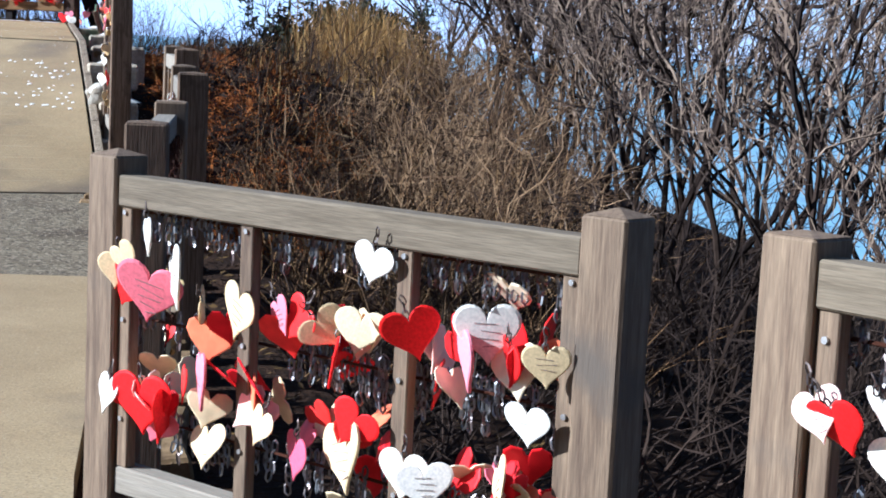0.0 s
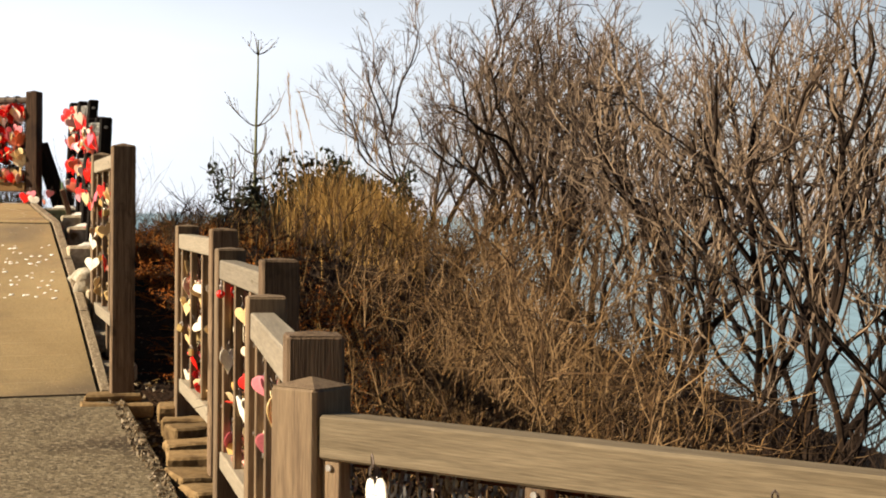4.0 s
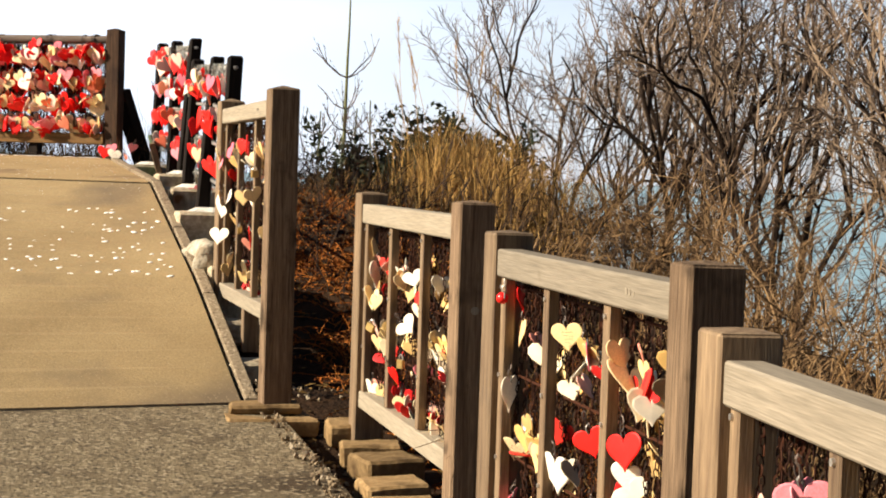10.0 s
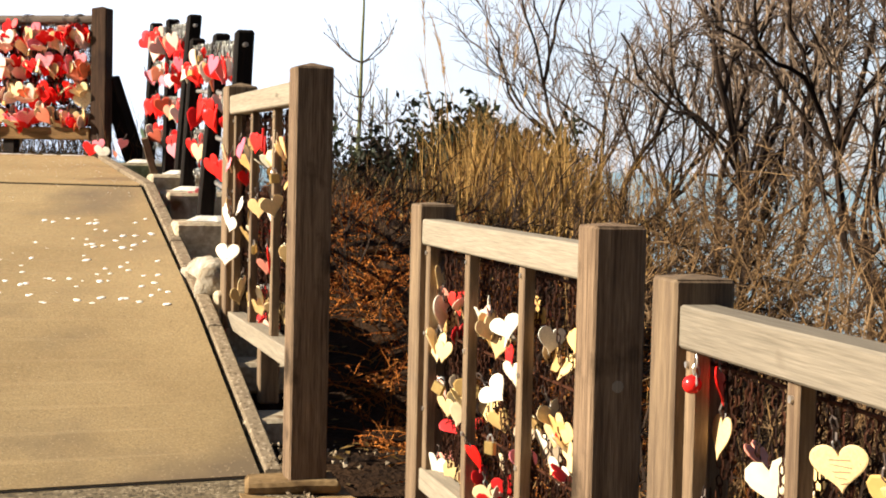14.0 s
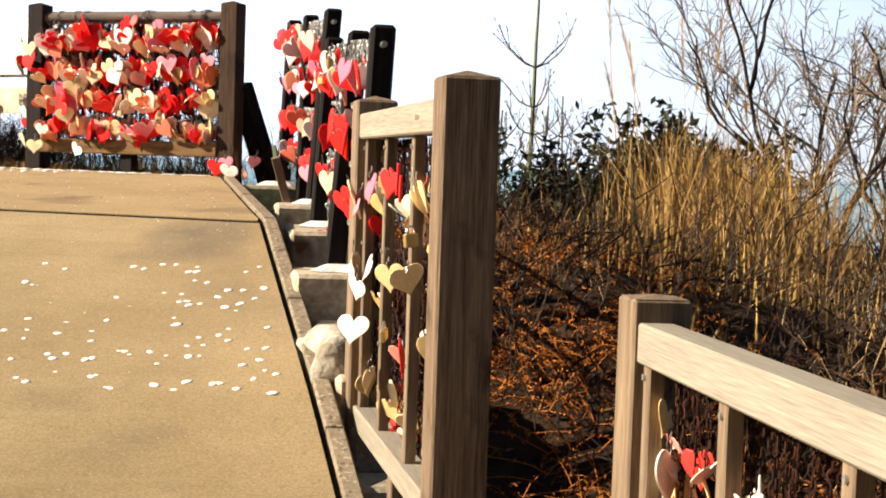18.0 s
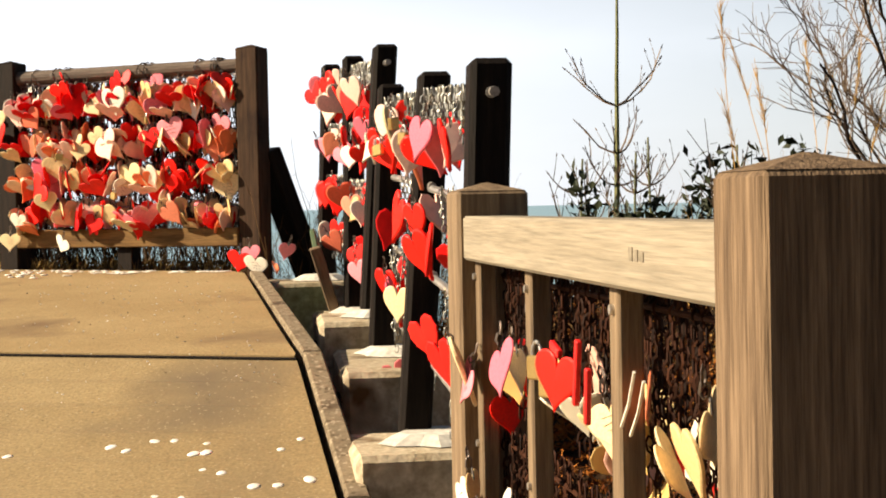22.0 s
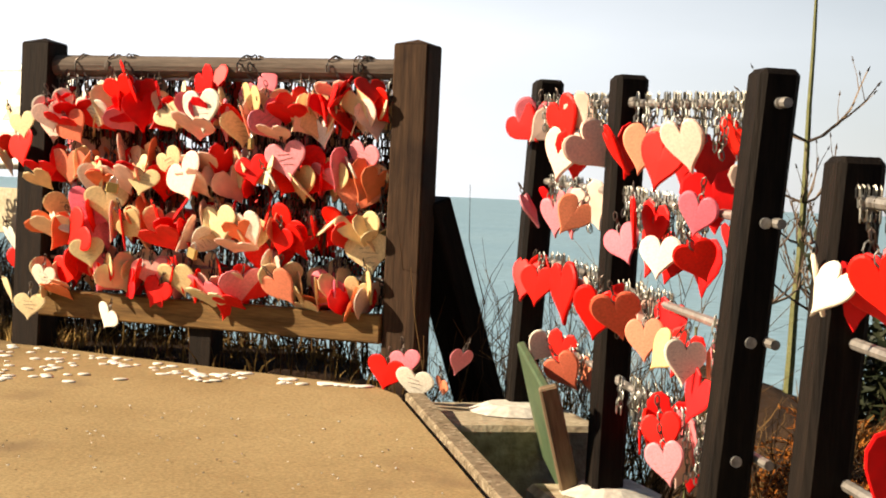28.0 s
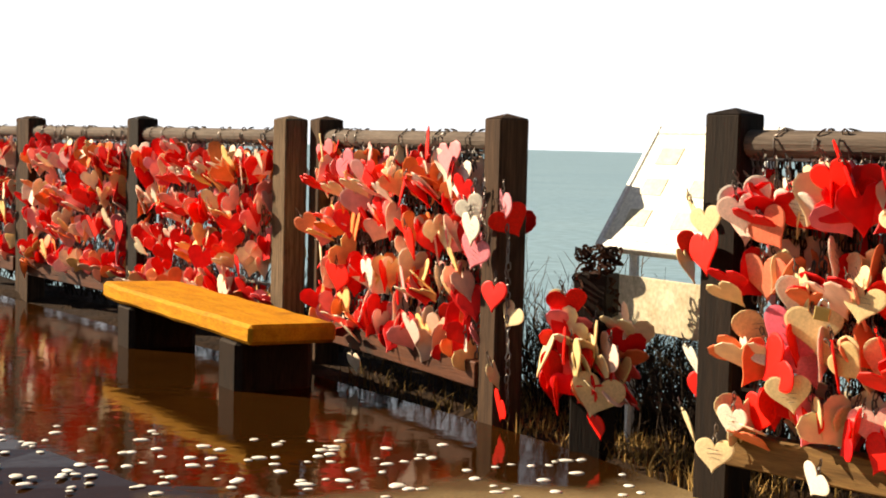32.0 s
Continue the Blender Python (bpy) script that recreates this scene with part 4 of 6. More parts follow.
for key, dense in (("R", 6), ("S", 8)):
    rnd = random.Random("hearts" + key)
    total = (Vector(RACKS[key][-1][0]) - Vector(RACKS[key][0][0])).length
    for u, z, size, hue in HEARTS[key]:
        plaque(RACK_M[key], min(max(u, 0.08), total - 0.06), 0.06 + rnd.uniform(0, 0.05), z - 0.02, size * (1.45 if key == "R" else 1.4), hue, rnd, "a black rack", 0.75 if key == "R" else 0.5, 1, 0.0, 0.5 if key == "R" else 0.75)
    crowd = Soup()
    for u, z, size, hue in HEARTS[key]:
        loose_heart(crowd, RACK_M[key], min(max(u + rnd.uniform(-0.08, 0.08), 0.08), total - 0.06), 0.02 + rnd.uniform(-0.05, 0.02), z - rnd.uniform(-0.02, 0.05), rnd.uniform(0.16, 0.20), 0.7 + rnd.gauss(0, 0.6), -rnd.gauss(0.12, 0.22), rnd.gauss(0, 0.36), 0.8)
    for i in range(dense):
        u = rnd.uniform(0.1, total - 0.1)
        top = RACKS[key][0][1] + (RACKS[key][-1][1] - RACKS[key][0][1]) * u / total
        z = top - rnd.choice(ROD_DROP) - rnd.uniform(0.12, 0.20)
        loose_heart(crowd, RACK_M[key], u, rnd.choice((0.05, -0.05, -0.07)), z, rnd.uniform(0.15, 0.20), 0.7 + rnd.gauss(0, 0.6), -rnd.gauss(0.12, 0.22), rnd.gauss(0, 0.36), 0.8)
    tagged(part("heart_plaques", crowd.mesh("heart_plaques", M_REDS), None), "glossy red and pink heart plaques crowding a black rack", "heart plaques", kind="stuff")

# ---- what hangs in the timber panels ----
# red tags, a bent wire and brushed strokes on the near end of the tall panel
root, length = ROOTS["E"]
M_TAG = mat("red_plastic_tag", (0.62, 0.008, 0.01), (0.75, 0.02, 0.015), 20, 0.45, bump=0.1)
for u, z, w, h, rz in ((1.17, 2.13, 0.016, 0.11, 14), (1.24, 2.10, 0.014, 0.09, 8), (1.02, 2.155, 0.06, 0.016, 12), (1.72, 2.07, 0.014, 0.06, -5)):
    tag = box("red_tag", -w / 2, w / 2, -0.005, 0.005, -h / 2, h / 2, M_TAG, None, 0.002, at=root.matrix_world @ pose(u, -0.07, z, 0, rz, 0))
    tagged(tag, "narrow red plastic tag hanging from a timber panel", "tag", "red tags")
sp = Soup()
tube_pts = [Vector((1.44, -0.07, 2.08)), Vector((1.50, -0.075, 2.12)), Vector((1.55, -0.08, 2.17))]
for p, q in zip(tube_pts, tube_pts[1:]):
    sp.add_at(PEG_V, PEG_F, root.matrix_world @ Matrix.Translation((p + q) / 2) @ (q - p).to_track_quat("Z", "Y").to_matrix().to_4x4() @ Matrix.Diagonal((0.0018, 0.0018, (q - p).length / 2, 1)))
    sp.add_at(PEG_V, PEG_F, root.matrix_world @ Matrix.Translation((p + q) / 2 + Vector((0.012, 0.01, -0.012))) @ (q - p).to_track_quat("Z", "Y").to_matrix().to_4x4() @ Matrix.Diagonal((0.0018, 0.0018, (q - p).length / 2, 1)))
tagged(part("cable_tie", sp.mesh("cable_tie", M_HEART["w"]), None), "white plastic ties looped through the rusty chains", "cable tie")
for k, (dx, w, z, h) in enumerate(((-0.01, 0.045, 2.105, 0.005), (-0.02, 0.006, 2.06, 0.045), (0.005, 0.035, 2.035, 0.006), (-0.005, 0.006, 2.0, 0.05), (0.015, 0.03, 1.975, 0.006), (-0.01, 0.03, 1.94, 0.006), (-0.02, 0.006, 1.925, 0.03))):
    box("stroke", length + dx - w / 2, length + dx + w / 2, -0.0675, -0.0655, z - h / 2, z + h / 2, M_INK, root, 0, "dark brushed stroke")

for key, rows, rust in (("A", (1.40, 1.06, 0.74), 0), ("B", (1.47, 1.14, 0.84), 1), ("C", (1.58, 1.26, 0.96), 1), ("D", (1.68, 1.36, 1.06), 1), ("E", (2.24, 1.86, 1.52), 1), ("Z", (1.42, 1.08, 0.76), 0)):
    root, length = ROOTS[key]
    m = root.matrix_world.copy()
    rnd = random.Random("bay" + key)
    soup = Soup()
    for zi, z in enumerate(rows):
        bm = bmesh.new()
        turned(bm, (0.05, 0.02, z), (length - 0.05, 0.02, z), 0.005, 6)
        part("rod", bm, M_RUST, root, "thin rusty rod")
        x = 0.11
        while x < length - 0.1:
            n = rnd.choice((2, 3, 4, 4, 5)) if not rust else rnd.choice((5, 7, 8, 9, 10))
            if rnd.random() < (0.9 if key == "E" else 0.66 if rust else 0.72):
                hang_chain(soup, m, x, rnd.uniform(0.01, 0.05), z + 0.02, n + n // 2 if rust else n, rnd, 0.022 if rust else 0.03, bool(rust))
            x += rnd.uniform(0.012, 0.026)
    tagged(part("chain_bunch", soup.mesh("chain_bunch", M_RUST if rust else M_GREY), None), "rusty chains bunched inside a timber panel" if rust else "grey steel chains bunched inside a timber panel", "chain", kind="stuff")
    for x in (0.095, length / 3 + 0.01, 2 * length / 3 - 0.01, length - 0.095):
        for z in rows:
            bm = bmesh.new()
            turned(bm, (x, -0.052, z), (x, -0.04, z), 0.008, 8)
            part("bolt", bm, M_BOLT, root, "small steel bolt head")
    bars = [0.095, length / 3 + 0.01, 2 * length / 3 - 0.01, length - 0.095]
    front = key in "AZ"

    def clear(u, gap):
        """Slide a plaque sideways until it hangs between two bars."""
        u = min(max(u, 0.1 + gap), length - 0.1 - gap)
        for k in bars[1:3]:
            if abs(u - k) < gap:
                u = k + (gap if u > k else -gap)
        return u

    for u, z, size, hue in HEARTS.get(key, []):
        size = size * (1.3 if front else 1.12 if key == "E" else {"B": 1.1, "C": 1.05, "D": 0.98}.get(key, 1))
        plaque(m, min(max(u, 0.1), length - 0.1) if front else clear(u, size * 0.42), -0.07 - rnd.uniform(0, 0.05) if front else -0.09 if key == "E" and rnd.random() < 0.6 else rnd.uniform(-0.03, 0.02), z, size, hue, rnd, "a timber panel", 0.45 if key == "E" else 0.55 if front else 0.95, turn=-0.2 if front else 0.0)
    crowd = Soup()
    for i in range({"A": 34, "B": 54, "C": 62, "D": 66, "E": 48, "Z": 12}[key]):
        z = rows[i % 3] - rnd.gauss(0.23, 0.035)
        size = rnd.uniform(0.13, 0.17) * (1 if front else 0.72)
        u, spread = rnd.uniform(0.14, length - 0.14), rnd.choice((0.3, 1.1))
        if key == "A":
            z = (1.17, 0.82, 0.84)[i % 3] + rnd.gauss(0, 0.05)
        for j in range(rnd.choice((1, 1, 2, 3))):
            loose_heart(crowd, m, clear(u + rnd.gauss(0, 0.03), size * 0.4), rnd.choice((-0.06, 0.05)) if front else rnd.uniform(0.0, 0.06), z + rnd.gauss(0, 0.04), size, rnd.gauss(0, spread), rnd.gauss(0.2, 0.4), rnd.gauss(0, 0.5))
    tagged(part("heart_plaques", crowd.mesh("heart_plaques", M_MIX if front else M_CREAMS), None), "weathered cream, white and red heart plaques crowding a timber panel", "heart plaques", kind="stuff")

M_BALL = mat("red_enamel", (0.70, 0.01, 0.01), (0.80, 0.02, 0.015), 20, 0.25, bump=0)
root, length = ROOTS["C"]
ball = new("ball_lock")
ball.matrix_world = root.matrix_world @ Matrix.Translation((0.17, -0.065, 1.545))
tagged(ball, "round red ball lock hanging on a short steel chain", "lock")
bm = bmesh.new()
bmesh.ops.create_icosphere(bm, subdivisions=3, radius=0.022)
part("body", bm, M_BALL, ball, smooth=True)
links = Soup()
hang_chain(links, Matrix.Identity(4), 0.02, 0.0, 0.055, 3, random.Random(3), 0.022, True)
part("chain", links.mesh("chain", M_ROD), None, ball, "short bright steel chain")

# ---- crowded terrace panels ----
for key in "GHJKL":
    root, length = ROOTS[key]
    m = root.matrix_world.copy()
    a, b, top, base = TERRACE[key]
    rnd = random.Random("terrace" + key)
    lv = [top - 0.10 - 0.197 * i for i in range(5)]
    soup, curtain = Soup(), Soup()
    for z in lv:
        bm = bmesh.new()
        turned(bm, (0.05, 0.0, z - 0.05), (length - 0.05, 0.0, z - 0.05), 0.007, 6)
        part("rod", bm, M_ROD, root, "thin steel rod")
        x = 0.1
        while x < length - 0.08:
            hang_chain(soup, m, x, rnd.uniform(-0.04, 0.03), z, rnd.choice((4, 5, 6, 7)), rnd)
            x += rnd.uniform(0.02, 0.05)
    # Dark chain curtain added to stand in for shadow between the plaques.
    if key in "GH":
        x = 0.09
        while x < length - 0.09:
            hang_chain(curtain, m, x, rnd.uniform(0.02, 0.07), top - 0.17, rnd.randrange(26, 31), rnd)
            x += rnd.uniform(0.014, 0.026)
        tagged(part("chain_bunch", curtain.mesh("chain_bunch", M_RUST), None), "rusty chains added behind terrace plaques for the shade in the gaps", "chain", kind="stuff")
    for i in range(9):
        x = rnd.uniform(0.15, length - 0.15)
        for j in range(7):
            ang = j * 0.9
            soup.add_at(LINK_V, LINK_F, m @ Matrix.Translation((x + 0.008 * j - 0.03, -0.05 * math.cos(ang), top - 0.10 + 0.05 * math.sin(ang))) @ Matrix.Rotation(rnd.uniform(0, 3), 4, "Z") @ Matrix.Rotation(ang, 4, "X"))
    tagged(part("chain_bunch", soup.mesh("chain_bunch", M_DULL), None), "dull chains wound round a terrace panel", "chain", kind="stuff")

    def inset(x, y):
        """Plaques beside the end post hang no further out than its face."""
        return max(y, -0.05) if x > length - 0.42 else y

    for u, z, size, hue in HEARTS.get(key, []):
        plaque(m, min(u, length - 0.13), inset(u, -0.13 - rnd.uniform(0, 0.05)), z, size * 1.12, hue, rnd, "a terrace panel", 0.3)
    crowd = Soup()
    for zi, z in enumerate((top - 0.30, top - 0.53, top - 0.77, top - 1.00)):
        for i in range(64):
            x = 0.10 + (length - 0.20) * (i + rnd.random()) / 64
            size = rnd.uniform(0.145, 0.195)
            kind = rnd.random()
            if i % 3 == 0:
                loose_heart(crowd, m, x, rnd.uniform(0.0, 0.07), z + rnd.gauss(0, 0.03), size, rnd.gauss(0, 0.5), rnd.gauss(0.1, 0.2), rnd.gauss(0, 0.4))
            elif kind < 0.12:
                for j in range(2):
                    loose_heart(crowd, m, x + rnd.gauss(0, 0.02), inset(x, -0.13 - 0.02 * j), z - 0.02 - 0.04 * j + rnd.gauss(0, 0.02), size, rnd.gauss(0, 0.4), rnd.uniform(0.7, 1.2), rnd.gauss(0, 0.3))
            elif kind < 0.5:
                loose_heart(crowd, m, x, inset(x, rnd.uniform(-0.13, -0.05)), z + rnd.gauss(0, 0.045), size, rnd.choice((-1, 1)) * rnd.uniform(0.7, 1.4), rnd.gauss(0, 0.3), rnd.gauss(0, 0.5))
            elif key == "G":
                plaque(m, x, inset(x, rnd.uniform(-0.13, -0.04)), z + rnd.gauss(0, 0.04), size, rnd.choice("rrrrpccccewo"), rnd, "a crowded terrace panel", 1.0, -1, 0.1, -0.25)
            else:
                loose_heart(crowd, m, x, rnd.uniform(-0.13, -0.03), z + rnd.gauss(0, 0.04), size, rnd.gauss(-0.5, 0.5), rnd.gauss(0.1, 0.3), rnd.gauss(0, 0.45))
    for i in range(34):
        loose_heart(crowd, m, 0.1 + (length - 0.2) * rnd.random(), rnd.uniform(-0.12, 0.0), top - 0.25 + rnd.gauss(0, 0.03), rnd.uniform(0.14, 0.18), rnd.gauss(0, 1.0), rnd.gauss(0, 0.4), rnd.gauss(0, 0.6))
    for i in range(100):
        loose_heart(crowd, m, 0.1 + (length - 0.2) * rnd.random(), rnd.uniform(0.07, 0.17), top - 0.24 - 0.86 * (i + rnd.random()) / 150, rnd.uniform(0.16, 0.21), rnd.gauss(0, 0.45), rnd.gauss(0, 0.25), rnd.gauss(0, 0.5))
    tagged(part("heart_plaques", crowd.mesh("heart_plaques", M_MIX if key == "G" else M_PINKS), None), "overlapping red, pink and cream heart plaques on a terrace panel", "heart plaques", kind="stuff")


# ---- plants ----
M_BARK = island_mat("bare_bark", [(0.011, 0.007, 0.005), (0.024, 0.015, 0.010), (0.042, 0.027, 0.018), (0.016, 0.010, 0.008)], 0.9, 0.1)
M_TWIG = island_mat("bare_twigs", [(0.022, 0.015, 0.011), (0.085, 0.058, 0.042), (0.25, 0.18, 0.12), (0.04, 0.026, 0.02)], 0.9, 0.1)
M_BRUSH = island_mat("dry_brush", [(0.011, 0.006, 0.003), (0.075, 0.040, 0.016), (0.21, 0.122, 0.048), (0.028, 0.014, 0.006)], 0.9, 0.1)
M_GRASS = island_mat("dry_grass", [(0.23, 0.122, 0.032), (0.47, 0.29, 0.095), (0.32, 0.185, 0.052), (0.12, 0.072, 0.022)], 0.85, 0.12)
M_FERN = island_mat("dead_bracken", [(0.08, 0.022, 0.006), (0.27, 0.080, 0.013), (0.40, 0.145, 0.026), (0.04, 0.013, 0.005)], 0.9, 0.1)
M_EVER = island_mat("dark_leaves", [(0.010, 0.015, 0.005), (0.022, 0.028, 0.010), (0.032, 0.034, 0.013), (0.014, 0.018, 0.008)], 0.6, 0.2)
M_SAP = mat("young_green_bark", (0.10, 0.11, 0.035), (0.17, 0.16, 0.06), 12, 0.8, bump=0.2)


def tube(soup, pts, r0, r1, sides=3):
    n = len(pts)
    vs = []
    for i, p in enumerate(pts):
        d = (pts[min(i + 1, n - 1)] - pts[max(i - 1, 0)]).normalized()
        a = d.orthogonal().normalized()
        b = d.cross(a)
        r = r0 + (r1 - r0) * i / (n - 1)
        for j in range(sides):
            t = 2 * math.pi * j / sides
            q = p + a * (r * math.cos(t)) + b * (r * math.sin(t))
            vs.append((q.x, q.y, q.z))
    fs = []
    for i in range(n - 1):
        for j in range(sides):
            k = (j + 1) % sides
            fs.append((i * sides + j, i * sides + k, (i + 1) * sides + k, (i + 1) * sides + j))
    soup.add(vs, fs)


def wander(p, d, length, n, rnd, bend, up):
    pts = [p.copy()]
    d = d.normalized()
    for i in range(n):
        d = (d + Vector((rnd.gauss(0, bend), rnd.gauss(0, bend), rnd.gauss(0, bend) + up))).normalized()
        pts.append(pts[-1] + d * (length / n))
    return pts, d


def bare_tree(x, y, z, h, seed, stems=5, lean=0.4, wind=(0, 0), kids=(6, 5, 4, 4)):
    rnd = random.Random(seed)
    root = new("bare_tree")
    root.location = (x, y, z)
    tagged(root, "bare many-stemmed shrubby tree with fine upswept twigs", "tree", "bare trees")
    trunk, crown = Soup(), Soup()
    rad = (0.032, 0.018, 0.0095, 0.0052, 0.0032, 0.0024)
    segs = (8, 7, 5, 3, 2, 2)

    def grow(p, d, length, level):
        pts, end = wander(p, d, length, segs[level], rnd, (0.19, 0.23, 0.27, 0.3, 0.3, 0.3)[level], (0.15, 0.17, 0.15, 0.12, 0.10, 0.05)[level])
        tube(trunk if level < 2 else crown, pts, rad[level] * rnd.uniform(0.8, 1.2) * (h / 4) ** 0.5, rad[level + 1] * 0.9 if level < 5 else 0.001, 6 if level == 0 else 5 if level == 1 else 3)
        if level == 4:
            return
        for i in range(kids[level] + rnd.randrange(-1, 2)):
            k = 0.25 + 0.75 * (i + rnd.random()) / kids[level]
            f = min(k, 0.999) * segs[level]
            j = int(f)
            q = pts[j].lerp(pts[j + 1], f - j)
            dd = (pts[j + 1] - pts[j]).normalized()
            side = dd.orthogonal().normalized()
            side.rotate(Matrix.Rotation(rnd.uniform(0, 6.283), 3, dd))
            nd = dd * rnd.uniform(0.7, 1.1) + side * rnd.uniform(0.4, 0.85) + Vector((wind[0], wind[1], 0.18))
            grow(q, nd, length * rnd.uniform(0.42, 0.68) * (1.1 - 0.35 * k), level + 1)

    for i in range(stems):
        a = 6.283 * (i + rnd.random() * 0.8) / stems
        d = Vector((math.cos(a) * lean * rnd.uniform(0.3, 0.95) + wind[0], math.sin(a) * lean * rnd.uniform(0.3, 0.9) + wind[1], 1))
        grow(Vector((math.cos(a) * 0.1, math.sin(a) * 0.1, -0.15)), d, h * rnd.uniform(0.58, 0.78), 0)
    part("trunk", trunk.mesh("trunk", M_BARK), None, root)
    part("crown", crown.mesh("crown", M_TWIG), None, root)
    return root


TREES = [(1.6, 13.6, 3.6, 5, 0.36), (2.4, 10.6, 3.9, 6, 0.36), (2.75, 7.4, 4.1, 6, 0.36), (3.0, 4.4, 4.1, 6, 0.38), (3.6, 1.2, 4.2, 5, 0.46),
         (4.8, 6.4, 4.5, 5, 0.42), (5.7, -0.9, 4.2, 3, 0.5), (5.9, 3.0, 4.4, 3, 0.46), (3.2, 14.2, 3.5, 4, 0.4), (3.15, 2.6, 3.9, 4, 0.5), (4.1, -0.8, 3.8, 3, 0.6)]
for i, (x, y, h, stems, lean) in enumerate(TREES):
    bare_tree(x, y, land(x, y), h, 40 + i, stems, lean, (0.05, 0.0), (5, 4, 4, 3) if x > 3.1 and y < 8 else (6, 5, 4, 4))


M_SHRUB = island_mat("tan_twigs", [(0.014, 0.008, 0.005), (0.085, 0.048, 0.023), (0.25, 0.158, 0.078), (0.03, 0.017, 0.009)], 0.9, 0.1)


def bare_shrub(x, y, h, seed, stems, spread):
    rnd = random.Random(seed)
    root = new("bare_shrub")
    root.location = (x, y, land(x, y))
    tagged(root, "low tangled bare shrub with arching tan twigs", "shrub", "bare shrubs")
    main, fine = Soup(), Soup()
    for i in range(stems):
        a = 6.283 * (i + rnd.random()) / stems
        d = Vector(((abs(math.cos(a)) if x < 2.0 else math.cos(a)) * spread, math.sin(a) * spread, rnd.uniform(0.5, 1.1)))
        pts, end = wander(Vector((rnd.gauss(0, 0.12), rnd.gauss(0, 0.12), -0.1)), d, h * rnd.uniform(0.65, 1.15), 6, rnd, 0.24, 0.02)
        tube(main, pts, 0.008, 0.003, 4)
        for k in range(6):
            j = rnd.randrange(1, 6)
            q = pts[j].lerp(pts[j + 1 if j < 6 else 6], rnd.random()) if j < 6 else pts[6]
            dd = (pts[j] - pts[j - 1]).normalized() + Vector((rnd.gauss(0, 0.6), rnd.gauss(0, 0.6), rnd.gauss(0.15, 0.35)))
            sub, e2 = wander(q, dd, h * rnd.uniform(0.25, 0.55), 4, rnd, 0.34, 0.03)
            tube(fine, sub, 0.0042, 0.0018)
            for w in range(5):
                g = rnd.randrange(0, 4)
                p = sub[g].lerp(sub[g + 1], rnd.random())
                d3 = (sub[g + 1] - sub[g]).normalized() + Vector((rnd.gauss(0, 0.7), rnd.gauss(0, 0.7), rnd.gauss(0.1, 0.5)))
                s3_, e3 = wander(p, d3, h * rnd.uniform(0.08, 0.22), 2, rnd, 0.2, 0)
                tube(fine, s3_, 0.0032, 0.0012)
    part("stem_mass", main.mesh("stem_mass", M_SHRUB), None, root)
    part("crown", fine.mesh("crown", M_SHRUB), None, root)


for i, (x, y, h) in enumerate(((1.5, -0.6, 1.5), (1.35, 1.2, 1.6), (1.2, 3.0, 1.5), (1.9, 2.4, 1.9), (1.7, 4.8, 1.7), (2.3, 5.8, 1.8),
                             (1.6, 6.8, 1.3), (2.2, 8.8, 1.5), (1.5, 9.6, 1.1), (2.9, 12.4, 1.4), (3.6, 8.6, 1.7), (0.8, 4.6, 1.0), (0.6, 6.2, 0.8), (1.05, 1.9, 1.2))):
    bare_shrub(x, y, h, 300 + i, 15, 0.75)


def stems_field(name, count, area, lo, hi, rnd, material, label, rad=0.004, side=3, droop=0.05, tilt=0.35):
    soup = Soup()
    for i in range(count):
        x, y = area(rnd)
        z = land(x, y)
        h = rnd.uniform(lo, hi)
        d = Vector((rnd.gauss(0, tilt), rnd.gauss(0, tilt), 1))
        if tilt > 0.4:
            d.x = abs(d.x) * 0.8
        pts, end = wander(Vector((x, y, z - 0.03)), d, h, 4, rnd, 0.28 if tilt > 0.4 else 0.16, -droop)
        r = rad * rnd.uniform(0.7, 1.5)
        tube(soup, pts, r, r * 0.4)
        for k in range(side):
            j = rnd.randrange(1, 4)
            q = pts[j].lerp(pts[j + 1], rnd.random())
            dd = (pts[j + 1] - pts[j]).normalized() + Vector((rnd.gauss(0, 0.7), rnd.gauss(0, 0.7), rnd.uniform(-0.1, 0.5)))
            sub, e2 = wander(q, dd, h * rnd.uniform(0.2, 0.45), 2, rnd, 0.2, 0)
            tube(soup, sub, r * 0.6, r * 0.25)
    tagged(part(name, soup.mesh(name, material), None), label, "undergrowth", kind="stuff")


def beside(y0, y1, d0, d1):
    def pick(rnd):
        y = rnd.uniform(y0, y1)
        line = [(-9, 5.2), (-7.3, 3.5), (-5.2, 2.05), (-4.0, 0.75), (-1.0, 0.35), (0.8, 0.0), (3.4, -0.5), (6.2, -1.45), (11.4, -2.6), (20, -4)]
        x0 = line[-1][1]
        for (ya, xa), (yb, xb) in zip(line, line[1:]):
            if y <= yb:
                x0 = xa + (xb - xa) * (y - ya) / (yb - ya)
                break
        return x0 + d0 + (d1 - d0) * rnd.random() ** 1.2, y
    return pick


